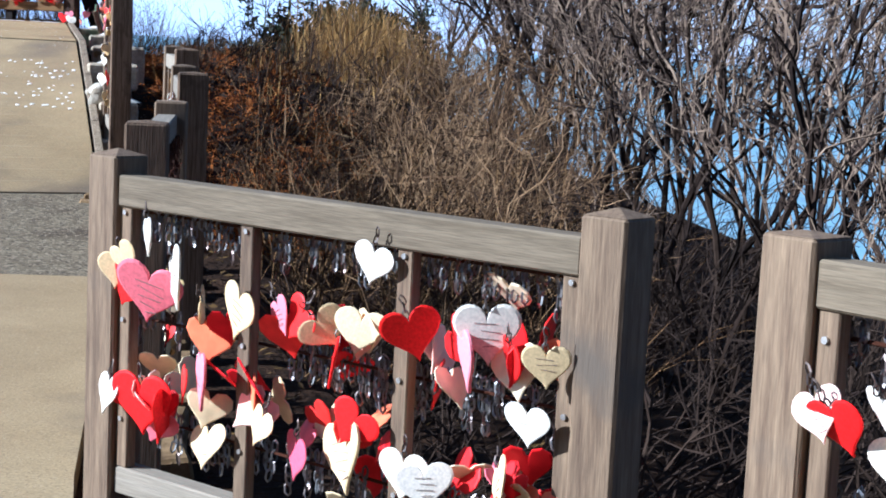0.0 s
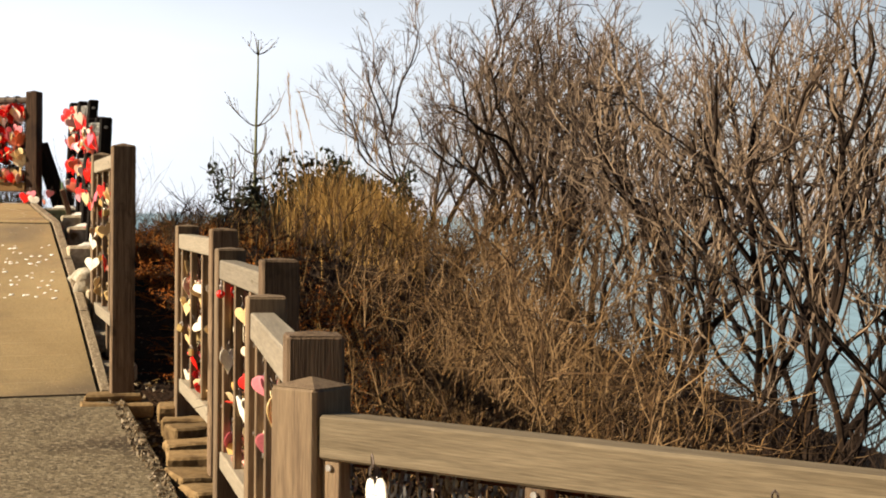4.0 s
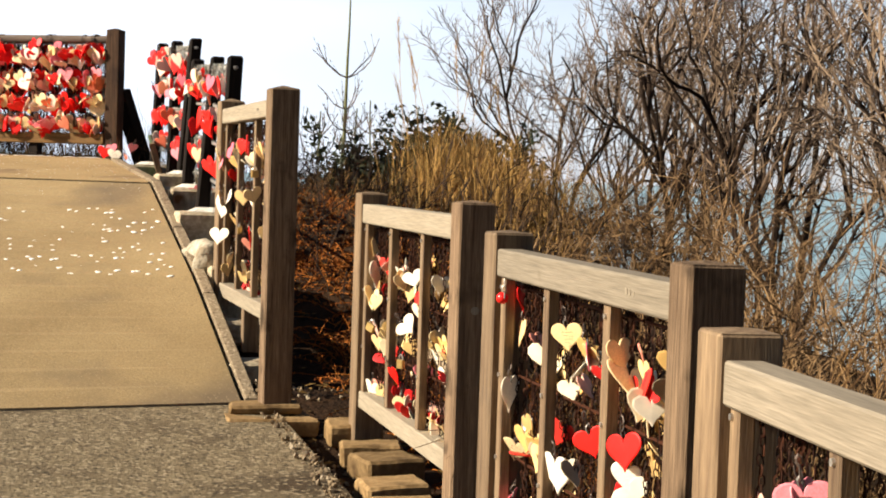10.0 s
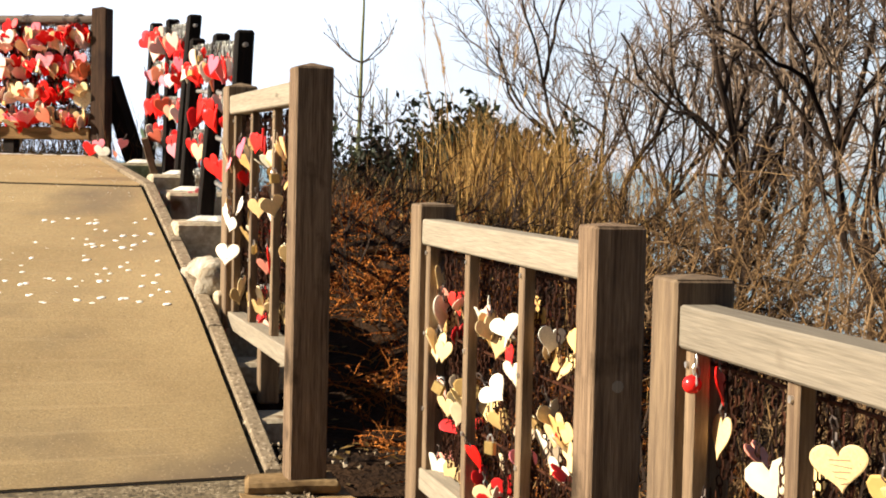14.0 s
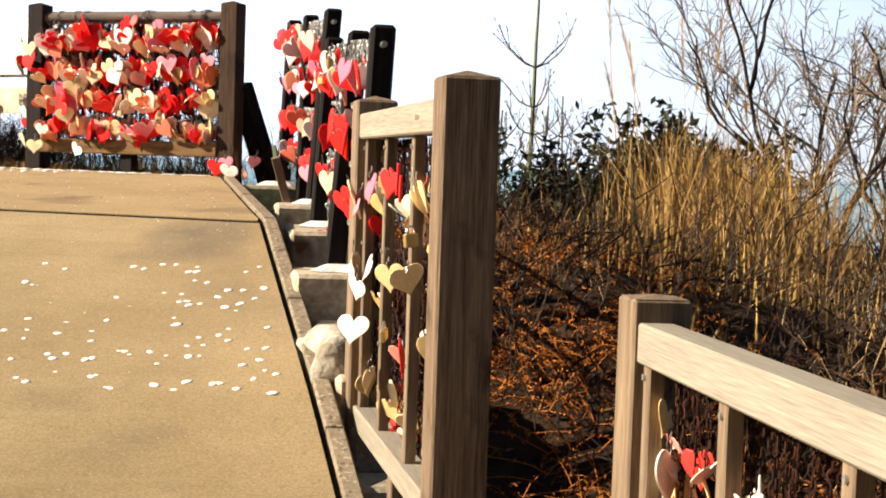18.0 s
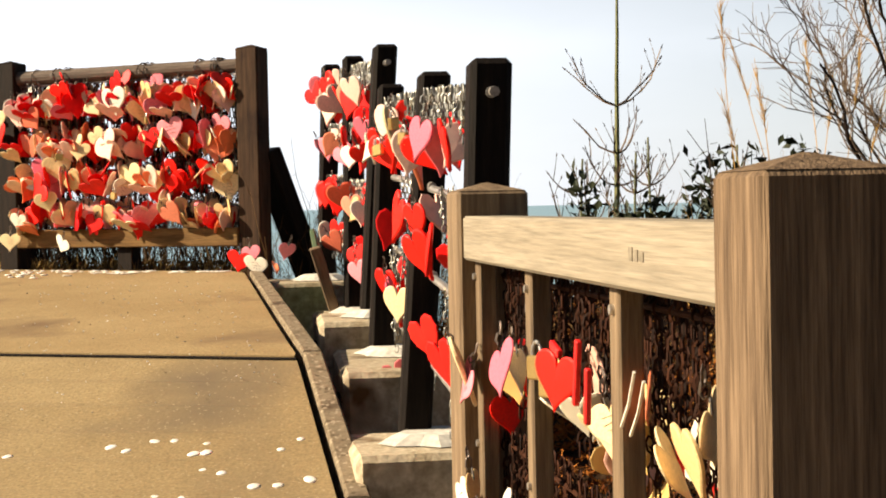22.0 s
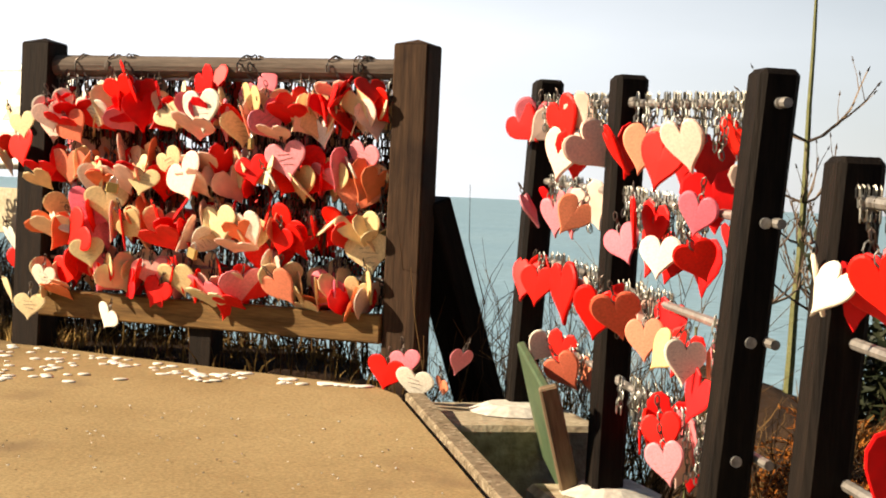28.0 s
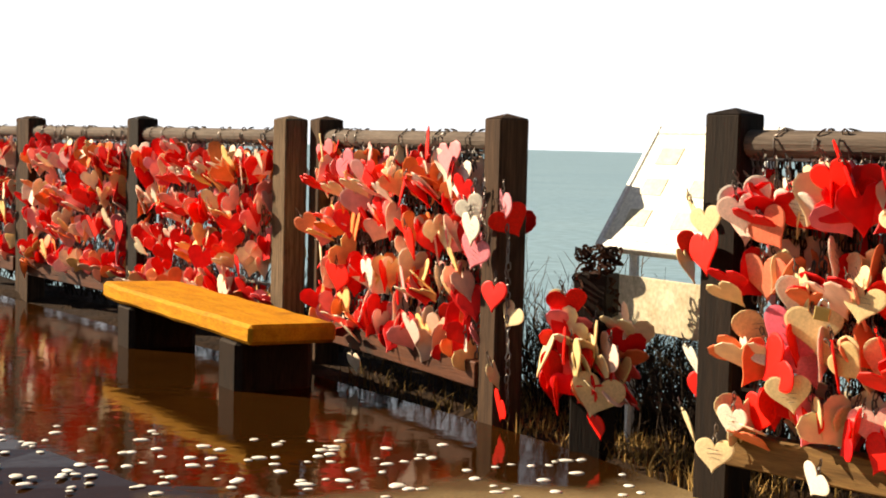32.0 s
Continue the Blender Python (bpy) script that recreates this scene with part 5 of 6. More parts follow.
rnd = random.Random(5)
stems_field("bramble_thicket", 300, beside(-1.5, 4.2, 0.5, 2.2), 0.5, 1.4, rnd, M_BRUSH, "dense tangle of dry tan bramble stems behind the fence", 0.0038, 6, 0.03, 0.45)
stems_field("bramble_thicket", 220, beside(4.0, 10.5, 2.3, 4.6), 0.6, 1.3, rnd, M_BRUSH, "dry bramble scrub on the bank above the sea", 0.0045, 5, 0.04, 0.5)
stems_field("bramble_thicket", 200, beside(10.5, 16, 3.4, 5.4), 0.4, 0.9, rnd, M_BRUSH, "dry bramble scrub on the far bank", 0.004, 4, 0.04, 0.5)
stems_field("dead_weed_stems", 200, beside(7.5, 15.5, 0.35, 1.7), 0.15, 0.38, rnd, M_BRUSH, "thin dead weed stems beside the racks", 0.003, 3, 0.02, 0.3)
# Near-black stems put under the brambles for the shaded gaps there.
stems_field("dark_scrub", 800, beside(-6.5, 9, 0.7, 3.5), 0.3, 0.95, rnd, M_BARK, "low near-black scrub standing in for shade under the brambles", 0.007, 7, 0.04, 0.8)


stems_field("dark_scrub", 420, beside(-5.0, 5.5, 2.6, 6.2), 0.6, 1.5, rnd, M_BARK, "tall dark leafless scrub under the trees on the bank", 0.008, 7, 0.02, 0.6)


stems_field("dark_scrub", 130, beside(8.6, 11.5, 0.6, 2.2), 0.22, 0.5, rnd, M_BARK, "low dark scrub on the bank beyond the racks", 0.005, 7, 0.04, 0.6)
stems_field("bramble_thicket", 130, beside(8.0, 11.5, 0.6, 2.4), 0.25, 0.55, rnd, M_BRUSH, "low brown brambles on the bank beyond the racks", 0.0035, 6, 0.03, 0.5)


def terrace_back(rnd):
    x = rnd.uniform(-7.0, -2.9)
    return x, far_edge(x) + rnd.uniform(0.75, 1.6)


stems_field("dead_weed_stems", 420, terrace_back, 0.35, 0.75, rnd, M_BRUSH, "thin dead reeds behind the terrace panels", 0.0032, 2, 0.0, 0.16)
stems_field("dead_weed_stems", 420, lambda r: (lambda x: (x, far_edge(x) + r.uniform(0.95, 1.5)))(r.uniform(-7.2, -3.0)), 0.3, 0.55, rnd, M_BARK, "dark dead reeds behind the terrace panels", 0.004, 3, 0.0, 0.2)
stems_field("dead_weed_stems", 300, lambda r: (r.uniform(-3.2, -2.1), r.uniform(11.85, 12.9)), 0.75, 1.35, rnd, M_BRUSH, "thin dead weed stems behind a timber brace", 0.0032, 4, 0.0, 0.16)


# Added so the bright gaps under the far rails go dark.
stems_field("dead_weed_stems", 520, lambda r: (lambda x: (x, far_edge(x) + r.uniform(0.7, 1.2)))(r.uniform(-13.5, -6.9)), 0.25, 0.55, rnd, M_BARK, "dark reeds added behind far terrace panels to darken rail gaps", 0.006, 4, 0.0, 0.25)
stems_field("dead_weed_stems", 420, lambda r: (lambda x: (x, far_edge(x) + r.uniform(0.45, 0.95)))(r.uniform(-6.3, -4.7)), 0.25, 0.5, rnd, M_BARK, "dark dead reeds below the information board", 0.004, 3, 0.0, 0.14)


def blades(name, count, pick, lo, hi, rnd, material, label, width=0.007, bend=0.28):
    soup = Soup()
    for i in range(count):
        x, y = pick(rnd)
        z = land(x, y) - 0.02
        h = rnd.uniform(lo, hi)
        a = rnd.uniform(0, 6.283)
        out = Vector((math.cos(a), math.sin(a), 0)) * rnd.gauss(0.10, bend) * h
        side = Vector((-math.sin(a), math.cos(a), 0)) * width * rnd.uniform(0.6, 1.4)
        side.rotate(Matrix.Rotation(rnd.uniform(-1, 1), 3, "Z"))
        vs = []
        for k in (0, 0.4, 0.75, 1.0):
            p = Vector((x, y, z + h * (k - 0.12 * k * k))) + out * k * k
            w = side * (1 - k * 0.9)
            vs += [p - w, p + w]
        soup.add([tuple(v) for v in vs], [(0, 1, 3, 2), (2, 3, 5, 4), (4, 5, 7, 6)])
    tagged(part(name, soup.mesh(name, material), None), label, "grass", kind="stuff")


def clump(cx, cy, sx, sy):
    return lambda rnd: (rnd.gauss(cx, sx), rnd.gauss(cy, sy))


blades("dry_turf", 1500, lambda r: (lambda x: (x, far_edge(x) + r.uniform(0.06, 0.75)))(r.uniform(-6.4, -4.7)), 0.04, 0.11, rnd, M_GRASS, "short dry turf between the terrace panels", 0.004, 0.5)
blades("tall_dry_grass", 2400, clump(0.72, 11.2, 0.42, 0.9), 0.5, 1.28, rnd, M_GRASS, "tall clump of tawny dry grass on the bank", 0.007, 0.32)
blades("tall_dry_grass", 500, clump(0.75, 13.2, 0.4, 0.8), 0.3, 0.7, rnd, M_GRASS, "tawny dry grass on the far bank", 0.007, 0.25)
blades("tall_dry_grass", 500, beside(3.0, 12.0, 1.4, 3.0), 0.2, 0.5, rnd, M_GRASS, "short tawny grass tufts on the bank", 0.006, 0.5)
M_TROD = island_mat("trodden_grass", [(0.06, 0.034, 0.011), (0.15, 0.092, 0.027), (0.10, 0.06, 0.02), (0.04, 0.024, 0.01)], 0.9, 0.1)
blades("short_dry_grass", 1900, lambda r: (lambda x: (x, far_edge(x) + r.uniform(0.05, 1.2)))(r.uniform(-7.5, -3.0)), 0.04, 0.15, rnd, M_TROD, "short trodden grass at the terrace edge", 0.005, 0.8)

blades("dry_weeds", 700, lambda r: (r.uniform(-3.15, -2.1), r.uniform(11.9, 12.7)), 0.3, 0.95, rnd, M_TROD, "brown dead weeds behind a timber brace", 0.006, 0.3)

# plumed reeds standing above the grass
for i in range(9):
    root = new("plumed_reed")
    x, y = 0.35 + rnd.gauss(0, 0.35), 13.6 + rnd.gauss(0, 0.5)
    root.location = (x, y, land(x, y))
    tagged(root, "tall straw-coloured reed with a feathery plume", "reed", "plumed reeds")
    pts, end = wander(Vector((0, 0, -0.05)), Vector((rnd.gauss(-0.06, 0.12), rnd.gauss(0, 0.1), 1)), rnd.uniform(1.7, 2.5), 7, rnd, 0.03, -0.01)
    sp = Soup()
    tube(sp, pts, 0.0055, 0.003)
    part("stem", sp.mesh("stem", M_GRASS), None, root)
    sp = Soup()
    for k in range(46):
        p = pts[-2].lerp(pts[-1], rnd.uniform(-0.5, 1.0))
        d = end + Vector((rnd.gauss(0, 0.22), rnd.gauss(0, 0.22), -0.1))
        tube(sp, [p, p + d.normalized() * rnd.uniform(0.05, 0.14)], 0.003, 0.0008)
    part("plume", sp.mesh("plume", M_GRASS), None, root)


def leaf_quads(soup, p, rnd, size, flat=0.5):
    a, t = rnd.uniform(0, 6.283), rnd.gauss(0, flat)
    m = Matrix.Translation(p) @ Matrix.Rotation(a, 4, "Z") @ Matrix.Rotation(t, 4, "X") @ Matrix.Rotation(rnd.gauss(0, flat), 4, "Y")
    s_ = size * rnd.uniform(0.6, 1.4)
    soup.add_at(np.array([(0, -s_, 0), (s_ * 0.45, 0, 0.12 * s_), (0, s_, 0.04 * s_), (-s_ * 0.45, 0, 0.12 * s_)]), [(0, 1, 2, 3)], m)


# bracken fronds and leaf litter on the bank
soup = Soup()
pick = beside(2.5, 13.5, 0.35, 2.4)
for i in range(5600):
    x, y = pick(rnd)
    if noise.noise((x * 1.3, y * 0.9, 4)) < rnd.uniform(-0.45, 0.05):
        continue
    z = land(x, y)
    d = Vector((rnd.gauss(0, 0.8), rnd.gauss(0, 0.8), 0.7))
    pts, end = wander(Vector((x, y, z)), d, rnd.uniform(0.18, 0.5) * (1 if y < 7 else 0.5), 4, rnd, 0.12, -0.18)
    tube(soup, pts, 0.0035, 0.0015)
    for k in range(12):
        j = rnd.randrange(1, 4)
        leaf_quads(soup, pts[j].lerp(pts[j + 1], rnd.random()) + Vector((rnd.gauss(0, 0.012), rnd.gauss(0, 0.012), 0)), rnd, 0.0125, 0.9)
tagged(part("dead_bracken", soup.mesh("dead_bracken", M_FERN), None), "low rust-brown dead bracken covering the bank", "bracken", kind="stuff")
soup = Soup()
for i in range(2600):
    x, y = (beside(-5, 13, -0.35, 1.6) if i % 3 else terrace_back)(rnd)
    leaf_quads(soup, Vector((x, y, land(x, y) + 0.015 + 0.02 * rnd.random())), rnd, 0.03, 0.25)
tagged(part("leaf_litter", soup.mesh("leaf_litter", M_TROD), None), "fallen brown leaves on the earth bank", "leaf litter", kind="stuff")

# dark evergreen bush beyond the grass
root = new("evergreen_bush")
root.location = (0.28, 13.7, land(0.28, 13.7))
tagged(root, "dark green evergreen bush among dry grass", "bush")
st, lf = Soup(), Soup()
for i in range(110):
    d = Vector((rnd.gauss(0, 0.5), rnd.gauss(0, 0.5), 1))
    pts, end = wander(Vector((rnd.gauss(0, 0.46), rnd.gauss(0, 0.3), -0.1)), d, rnd.uniform(0.7, 1.6), 5, rnd, 0.18, -0.02)
    tube(st, pts, 0.012, 0.004)
    for k in range(210):
        f = rnd.uniform(0.6, 4.99)
        j = int(f)
        leaf_quads(lf, pts[j].lerp(pts[min(j + 1, 5)], f - j) + Vector((rnd.gauss(0, 0.07), rnd.gauss(0, 0.07), rnd.gauss(0, 0.06))), rnd, 0.05, 0.8)
part("branching", st.mesh("branching", M_BARK), None, root)
part("foliage", lf.mesh("foliage", M_EVER), None, root)

# saplings with whorls of buds
for n, (x, y, h) in enumerate(((-0.92, 16.7, 3.2), (1.0, 17.0, 1.9), (0.1, 15.6, 1.7), (-0.45, 17.9, 1.9), (-1.6, 16.8, 1.5), (-0.75, 16.5, 1.5), (-1.2, 16.2, 1.3), (0.6, 16.3, 1.75))):
    root = new("sapling")
    root.location = (x, y, land(x, y))
    tagged(root, "slender bare sapling with budded side branches", "sapling", "saplings")
    tr, br, bd = Soup(), Soup(), Soup()
    pts, end = wander(Vector((0, 0, -0.1)), Vector((0.0, 0, 1)), h, 9, rnd, 0.02, 0.05)
    tube(tr, pts, 0.036 if n == 0 else 0.014, 0.010, 5)
    for w, (up, reach) in enumerate(((0.36, 0.4), (0.45, 0.5), (0.585, 0.72), (0.93, 0.26)) if n == 0 else ((0.5, 0.55), (0.75, 0.4))):
        f = up * 9
        p = pts[int(f)].lerp(pts[int(f) + 1], f % 1)
        for k in range(4):
            a = 0.3 + 1.57 * k + rnd.uniform(-0.5, 0.5) + w
            sub, e2 = wander(p, Vector((math.cos(a), math.sin(a), 0.05)), reach * rnd.uniform(0.85, 1.1), 5, rnd, 0.12, 0.26)
            tube(br, sub, 0.012, 0.005)
            for q in range(5 if w == 0 else 3):
                g = rnd.randrange(1, 5)
                s2, e3 = wander(sub[g], (sub[g + 1] - sub[g]).normalized() + Vector((rnd.gauss(0, 0.5), rnd.gauss(0, 0.5), 0.4)), 0.22, 2, rnd, 0.1, 0.1)
                tube(br, s2, 0.005, 0.002)
                tube(bd, [s2[-1], s2[-1] + e3 * 0.035], 0.009, 0.002, 4)
            tube(bd, [sub[-1], sub[-1] + e2 * 0.04], 0.011, 0.002, 4)
    part("stem", tr.mesh("stem", M_SAP), None, root)
    part("crown", br.mesh("crown", M_TWIG), None, root)
    tagged(part("budding", bd.mesh("budding", M_TWIG), None, root), kind="stuff")


# ---- padlocks ----
def padlock(m, x, y, z, size, rnd):
    root = new("padlock")
    root.matrix_world = m @ Matrix.Translation((x, y, z)) @ Matrix.Rotation(rnd.gauss(0, 0.5), 4, "Z") @ Matrix.Rotation(rnd.gauss(0, 0.2), 4, "Y") @ Matrix.Scale(size, 4)
    tagged(root, "worn brass padlock locked on a chain", "padlock", "padlocks")
    box("body", -0.5, 0.5, -0.18, 0.18, -0.45, 0.4, M_BRASS, root, 0.06)
    sp = Soup()
    tube(sp, [Vector((0.32 * math.cos(a), 0, 0.42 + 0.45 * math.sin(a))) for a in frange(-0.2, math.pi + 0.2, 8)], 0.07, 0.07, 6)
    part("shackle", sp.mesh("shackle", M_BOLT), None, root, "steel shackle")


rnd = random.Random(62)
for key, spots in (("E", ((0.96, 2.12), (1.06, 2.10), (1.62, 1.95), (1.1, 1.6))), ("D", ((0.5, 1.2), (1.2, 1.1))), ("G", ((0.55, 2.75), (1.2, 2.95), (0.95, 2.5)))):
    for u, z in spots:
        padlock(ROOTS[key][0].matrix_world.copy(), u, -0.09 if key != "G" else -0.24, z, 0.05, rnd)
for u, z in ((1.75, 2.60), (1.62, 2.60), (1.05, 2.66), (0.75, 2.60)):
    padlock(RACK_M["R"], u, 0.14, z, 0.045, rnd)

# ---- stones and footings ----
M_PALE = mat("pale_boulder", (0.22, 0.18, 0.12), (0.50, 0.45, 0.36), 6, 0.95, bump=0.9, fine=22, spec=0.15, bumpd=0.02, dirt=((0.16, 0.11, 0.055), 4, 0.49))
M_MORTAR = mat("mortar", (0.50, 0.47, 0.40), (0.66, 0.62, 0.54), 9, 0.95, bump=0.5, fine=40)


def rough_stone(name, x, y, z, sx, sy, sz, rz, material, label, category, seed, sub=2, amt=0.22, group=""):
    bm = bmesh.new()
    bmesh.ops.create_cube(bm, size=2)
    bmesh.ops.subdivide_edges(bm, edges=bm.edges, cuts=sub, use_grid_fill=True)
    for v in bm.verts:
        d = v.co.normalized()
        v.co = v.co.lerp(d * 1.25, 0.45)
        v.co *= 1 + amt * noise.noise(v.co * 1.1 + Vector((seed, 0, 0))) + 0.3 * amt * noise.noise(v.co * 3.1 + Vector((0, seed, 0)))
    bmesh.ops.scale(bm, vec=(sx / 2, sy / 2, sz / 2), verts=bm.verts)
    ob = part(name, bm, material, at=pose(x, y, z, 0, 0, rz), smooth=sub >= 5)
    return tagged(ob, label, category, group)


def slab(x, y, z, sx, sy, sz, rz, seed):
    """A worn flat block with chipped, uneven edges."""
    bm = bmesh.new()
    box_bm(bm, -sx / 2, sx / 2, -sy / 2, sy / 2, -sz, 0, None, 0.014)
    bmesh.ops.subdivide_edges(bm, edges=bm.edges, cuts=2, use_grid_fill=True)
    for v in bm.verts:
        v.co += 0.016 * Vector((noise.noise(v.co * 6 + Vector((seed, 0, 0))), noise.noise(v.co * 6 + Vector((0, seed, 5))), 0.6 * noise.noise(v.co * 7 + Vector((3, 0, seed)))))
    tagged(part("edging_slab", bm, M_SLAB, at=pose(x, y, z, rnd.uniform(-3, 3), rnd.uniform(-3, 3), rz)), "worn tan edging slab set under the fence beside the path", "slab", "edging slabs")


M_SLAB = mat("tan_slab", (0.14, 0.085, 0.034), (0.30, 0.20, 0.095), 6, 0.92, bump=0.7, fine=35, spec=0.15, vary=0.25, bumpd=0.01, dirt=((0.07, 0.04, 0.016), 4, 0.55))
for i in range(17):
    y = 3.55 - 0.42 * i + rnd.uniform(-0.05, 0.05)
    x = -0.60 + 0.165 * (3.55 - y) + rnd.uniform(-0.03, 0.05)
    slab(x, y, edge_at(y)[1] + rnd.uniform(-0.02, 0.025), rnd.uniform(0.26, 0.36), rnd.uniform(0.24, 0.36), 0.12, 10 + rnd.uniform(-14, 14), i)
slab(-1.10, 3.93, 0.655, 0.40, 0.26, 0.05, 6, 31)
slab(-1.07, 3.82, 0.60, 0.50, 0.40, 0.10, 12, 32)
rough_stone("boulder", -1.62, 6.35, 1.22, 0.42, 0.62, 0.36, 15, M_PALE, "pale weathered boulder beside the ramp kerb", "boulder", 21, 7, 0.5)


def footing(x, y, top, w, d, h, rz, label, patch=True, foot=(0.03, 0.02)):
    bm = bmesh.new()
    box_bm(bm, -w / 2, w / 2, -d / 2, d / 2, -h, 0, None, 0.02)
    for v in bm.verts:
        v.co += 0.012 * Vector((noise.noise(v.co * 5 + Vector((x, 0, 0))), noise.noise(v.co * 5 + Vector((0, y, 3))), 0))
    ob = part("concrete_footing", bm, M_BLOCK, at=pose(x, y, top, 0, 0, rz))
    tagged(ob, label, "footing", "concrete footings")
    if patch:
        bm = bmesh.new()
        bmesh.ops.create_circle(bm, cap_ends=True, segments=14, radius=0.17)
        for v in bm.verts:
            v.co *= 1 + 0.3 * noise.noise(v.co * 9 + Vector((x, y, 0)))
        ext = bmesh.ops.extrude_face_region(bm, geom=bm.faces[:])
        for g in ext["geom"]:
            if isinstance(g, bmesh.types.BMVert):
                g.co = Vector((g.co.x * 0.6, g.co.y * 0.6, 0.03))
        part("mortar_collar", bm, M_MORTAR, ob, "pale mortar collar", at=pose(foot[0], foot[1], 0.004))
    return ob


footing(-1.79, 7.30, 1.635, 0.50, 0.52, 0.26, 13, "mossy concrete footing block under a black post")
footing(-1.70, 6.88, 1.42, 0.30, 0.36, 0.30, 13, "long concrete block beside the ramp", False)
footing(-1.96, 8.42, 1.80, 0.56, 1.00, 0.42, 11, "large stained concrete block under a black post", foot=(-0.02, 0.2))
footing(-2.20, 9.24, 1.91, 0.48, 0.62, 0.36, 10, "pale concrete footing block stepping up under a black post")
footing(-2.44, 10.42, 1.85, 0.40, 0.40, 0.4, 15, "concrete footing block under a black post")
footing(-2.77, 11.22, 1.985, 0.56, 0.62, 0.34, 18, "concrete footing block under a black post")
footing(-1.48, 6.08, 1.30, 0.36, 0.36, 0.4, 12, "concrete footing block under a black post")
footing(-1.36, 5.35, 0.99, 0.34, 0.30, 0.16, 12, "worn concrete step beside the ramp", False)
footing(-1.22, 4.75, 0.80, 0.34, 0.30, 0.14, 12, "worn concrete step beside the ramp", False)
footing(-1.42, 5.9, 1.12, 0.30, 0.26, 0.2, 12, "worn concrete step beside the ramp", False)
box("support_post", -0.05, 0.05, -0.05, 0.05, 0.82, 1.13, M_WOOD, at=pose(-1.27, 5.0, 0, 0, 0, 12))
tagged(bpy.data.objects["support_post"], "short timber prop under a fence panel rail", "post")

# green board leaning between the rack posts
M_GREEN = mat("green_paint", (0.045, 0.075, 0.035), (0.07, 0.11, 0.05), 6, 0.6, bump=0.2, dirt=((0.15, 0.12, 0.07), 5, 0.6))
root = new("leaning_board")
root.matrix_world = pose(-2.58, 10.72, 1.84, 12, -16, 8)
tagged(root, "dark green painted board with a pale timber edge", "board")
box("panel", -0.015, 0.015, -0.26, 0.26, 0, 0.42, M_GREEN, root)
box("edge_batten", -0.03, 0.03, -0.30, -0.262, -0.02, 0.44, M_WOOD, root)

# gravel and crumbs beside the path
soup = Soup()
PEB_V = np.array([(1, 0, 0), (-1, 0.1, 0), (0.1, 1, 0), (0, -1, 0.1), (0, 0, 0.7), (0, 0, -0.7)])
PEB_F = [(0, 2, 4), (2, 1, 4), (1, 3, 4), (3, 0, 4), (2, 0, 5), (1, 2, 5), (3, 1, 5), (0, 3, 5)]
rnd = random.Random(31)
for i in range(1500):
    y = rnd.uniform(-4, 11) if i % 3 else rnd.uniform(0.6, 4.6)
    xe, z = edge_at(y)
    x = xe + 0.05 + abs(rnd.gauss(0, 0.2)) if y < 4.4 else xe + 0.16 + abs(rnd.gauss(0, 0.25))
    z = (z if x < xe + 0.16 else land(x, y)) + 0.004
    s_ = rnd.uniform(0.006, 0.02)
    soup.add_at(PEB_V, PEB_F, Matrix.Translation((x, y, z)) @ Euler((rnd.uniform(0, 3), rnd.uniform(0, 3), rnd.uniform(0, 3))).to_matrix().to_4x4() @ Matrix.Diagonal((s_ * rnd.uniform(0.8, 1.5), s_, s_ * 0.7, 1)))
grit = Soup()
for i in range(520):
    y = rnd.uniform(7.6, 10.8)
    xe, z = edge_at(y)
    x = xe - 0.1 - 3.2 * rnd.random() ** 1.3
    s_ = rnd.uniform(0.0022, 0.0055)
    grit.add_at(PEB_V, PEB_F, Matrix.Translation((x, y, z + 0.002)) @ Matrix.Rotation(rnd.uniform(0, 3), 4, "Z") @ Matrix.Diagonal((s_ * rnd.uniform(0.8, 1.6), s_, s_ * 0.8, 1)))
M_GRIT = island_mat("bright_grit", [(0.75, 0.72, 0.66), (0.55, 0.5, 0.42), (0.08, 0.06, 0.05), (0.8, 0.78, 0.74)], 0.8, 0.3)
tagged(part("grit", grit.mesh("grit", M_GRIT), None), "scattered pale and dark grit on the terrace floor", "grit", kind="stuff")
M_PEB = island_mat("gravel", [(0.08, 0.055, 0.03), (0.24, 0.18, 0.11), (0.14, 0.10, 0.06), (0.34, 0.28, 0.20)], 0.9, 0.2)
tagged(part("gravel", soup.mesh("gravel", M_PEB), None), "loose brown gravel and crumbs along the path edge", "gravel", kind="stuff")

# ---- terrace things ----
root, glen = ROOTS["G"]
box("support", glen * 0.46, glen * 0.46 + 0.11, -0.05, 0.05, 2.0, 2.20, M_BROWN, root, label="short post under the rail")
br = new("timber_brace")
tagged(br, "dark timber brace propping a terrace panel post", "brace")
bm = bmesh.new()
d = Vector((-2.87, 12.02, 1.8)) - Vector((-3.16, 11.78, 2.76))
box_bm(bm, -0.12, 0.12, -0.05, 0.05, 0, d.length, None, 0.008)
part("beam", bm, M_DARK, br, at=Matrix.Translation((-3.16, 11.78, 2.76)) @ d.to_track_quat("Z", "Y").to_matrix().to_4x4())

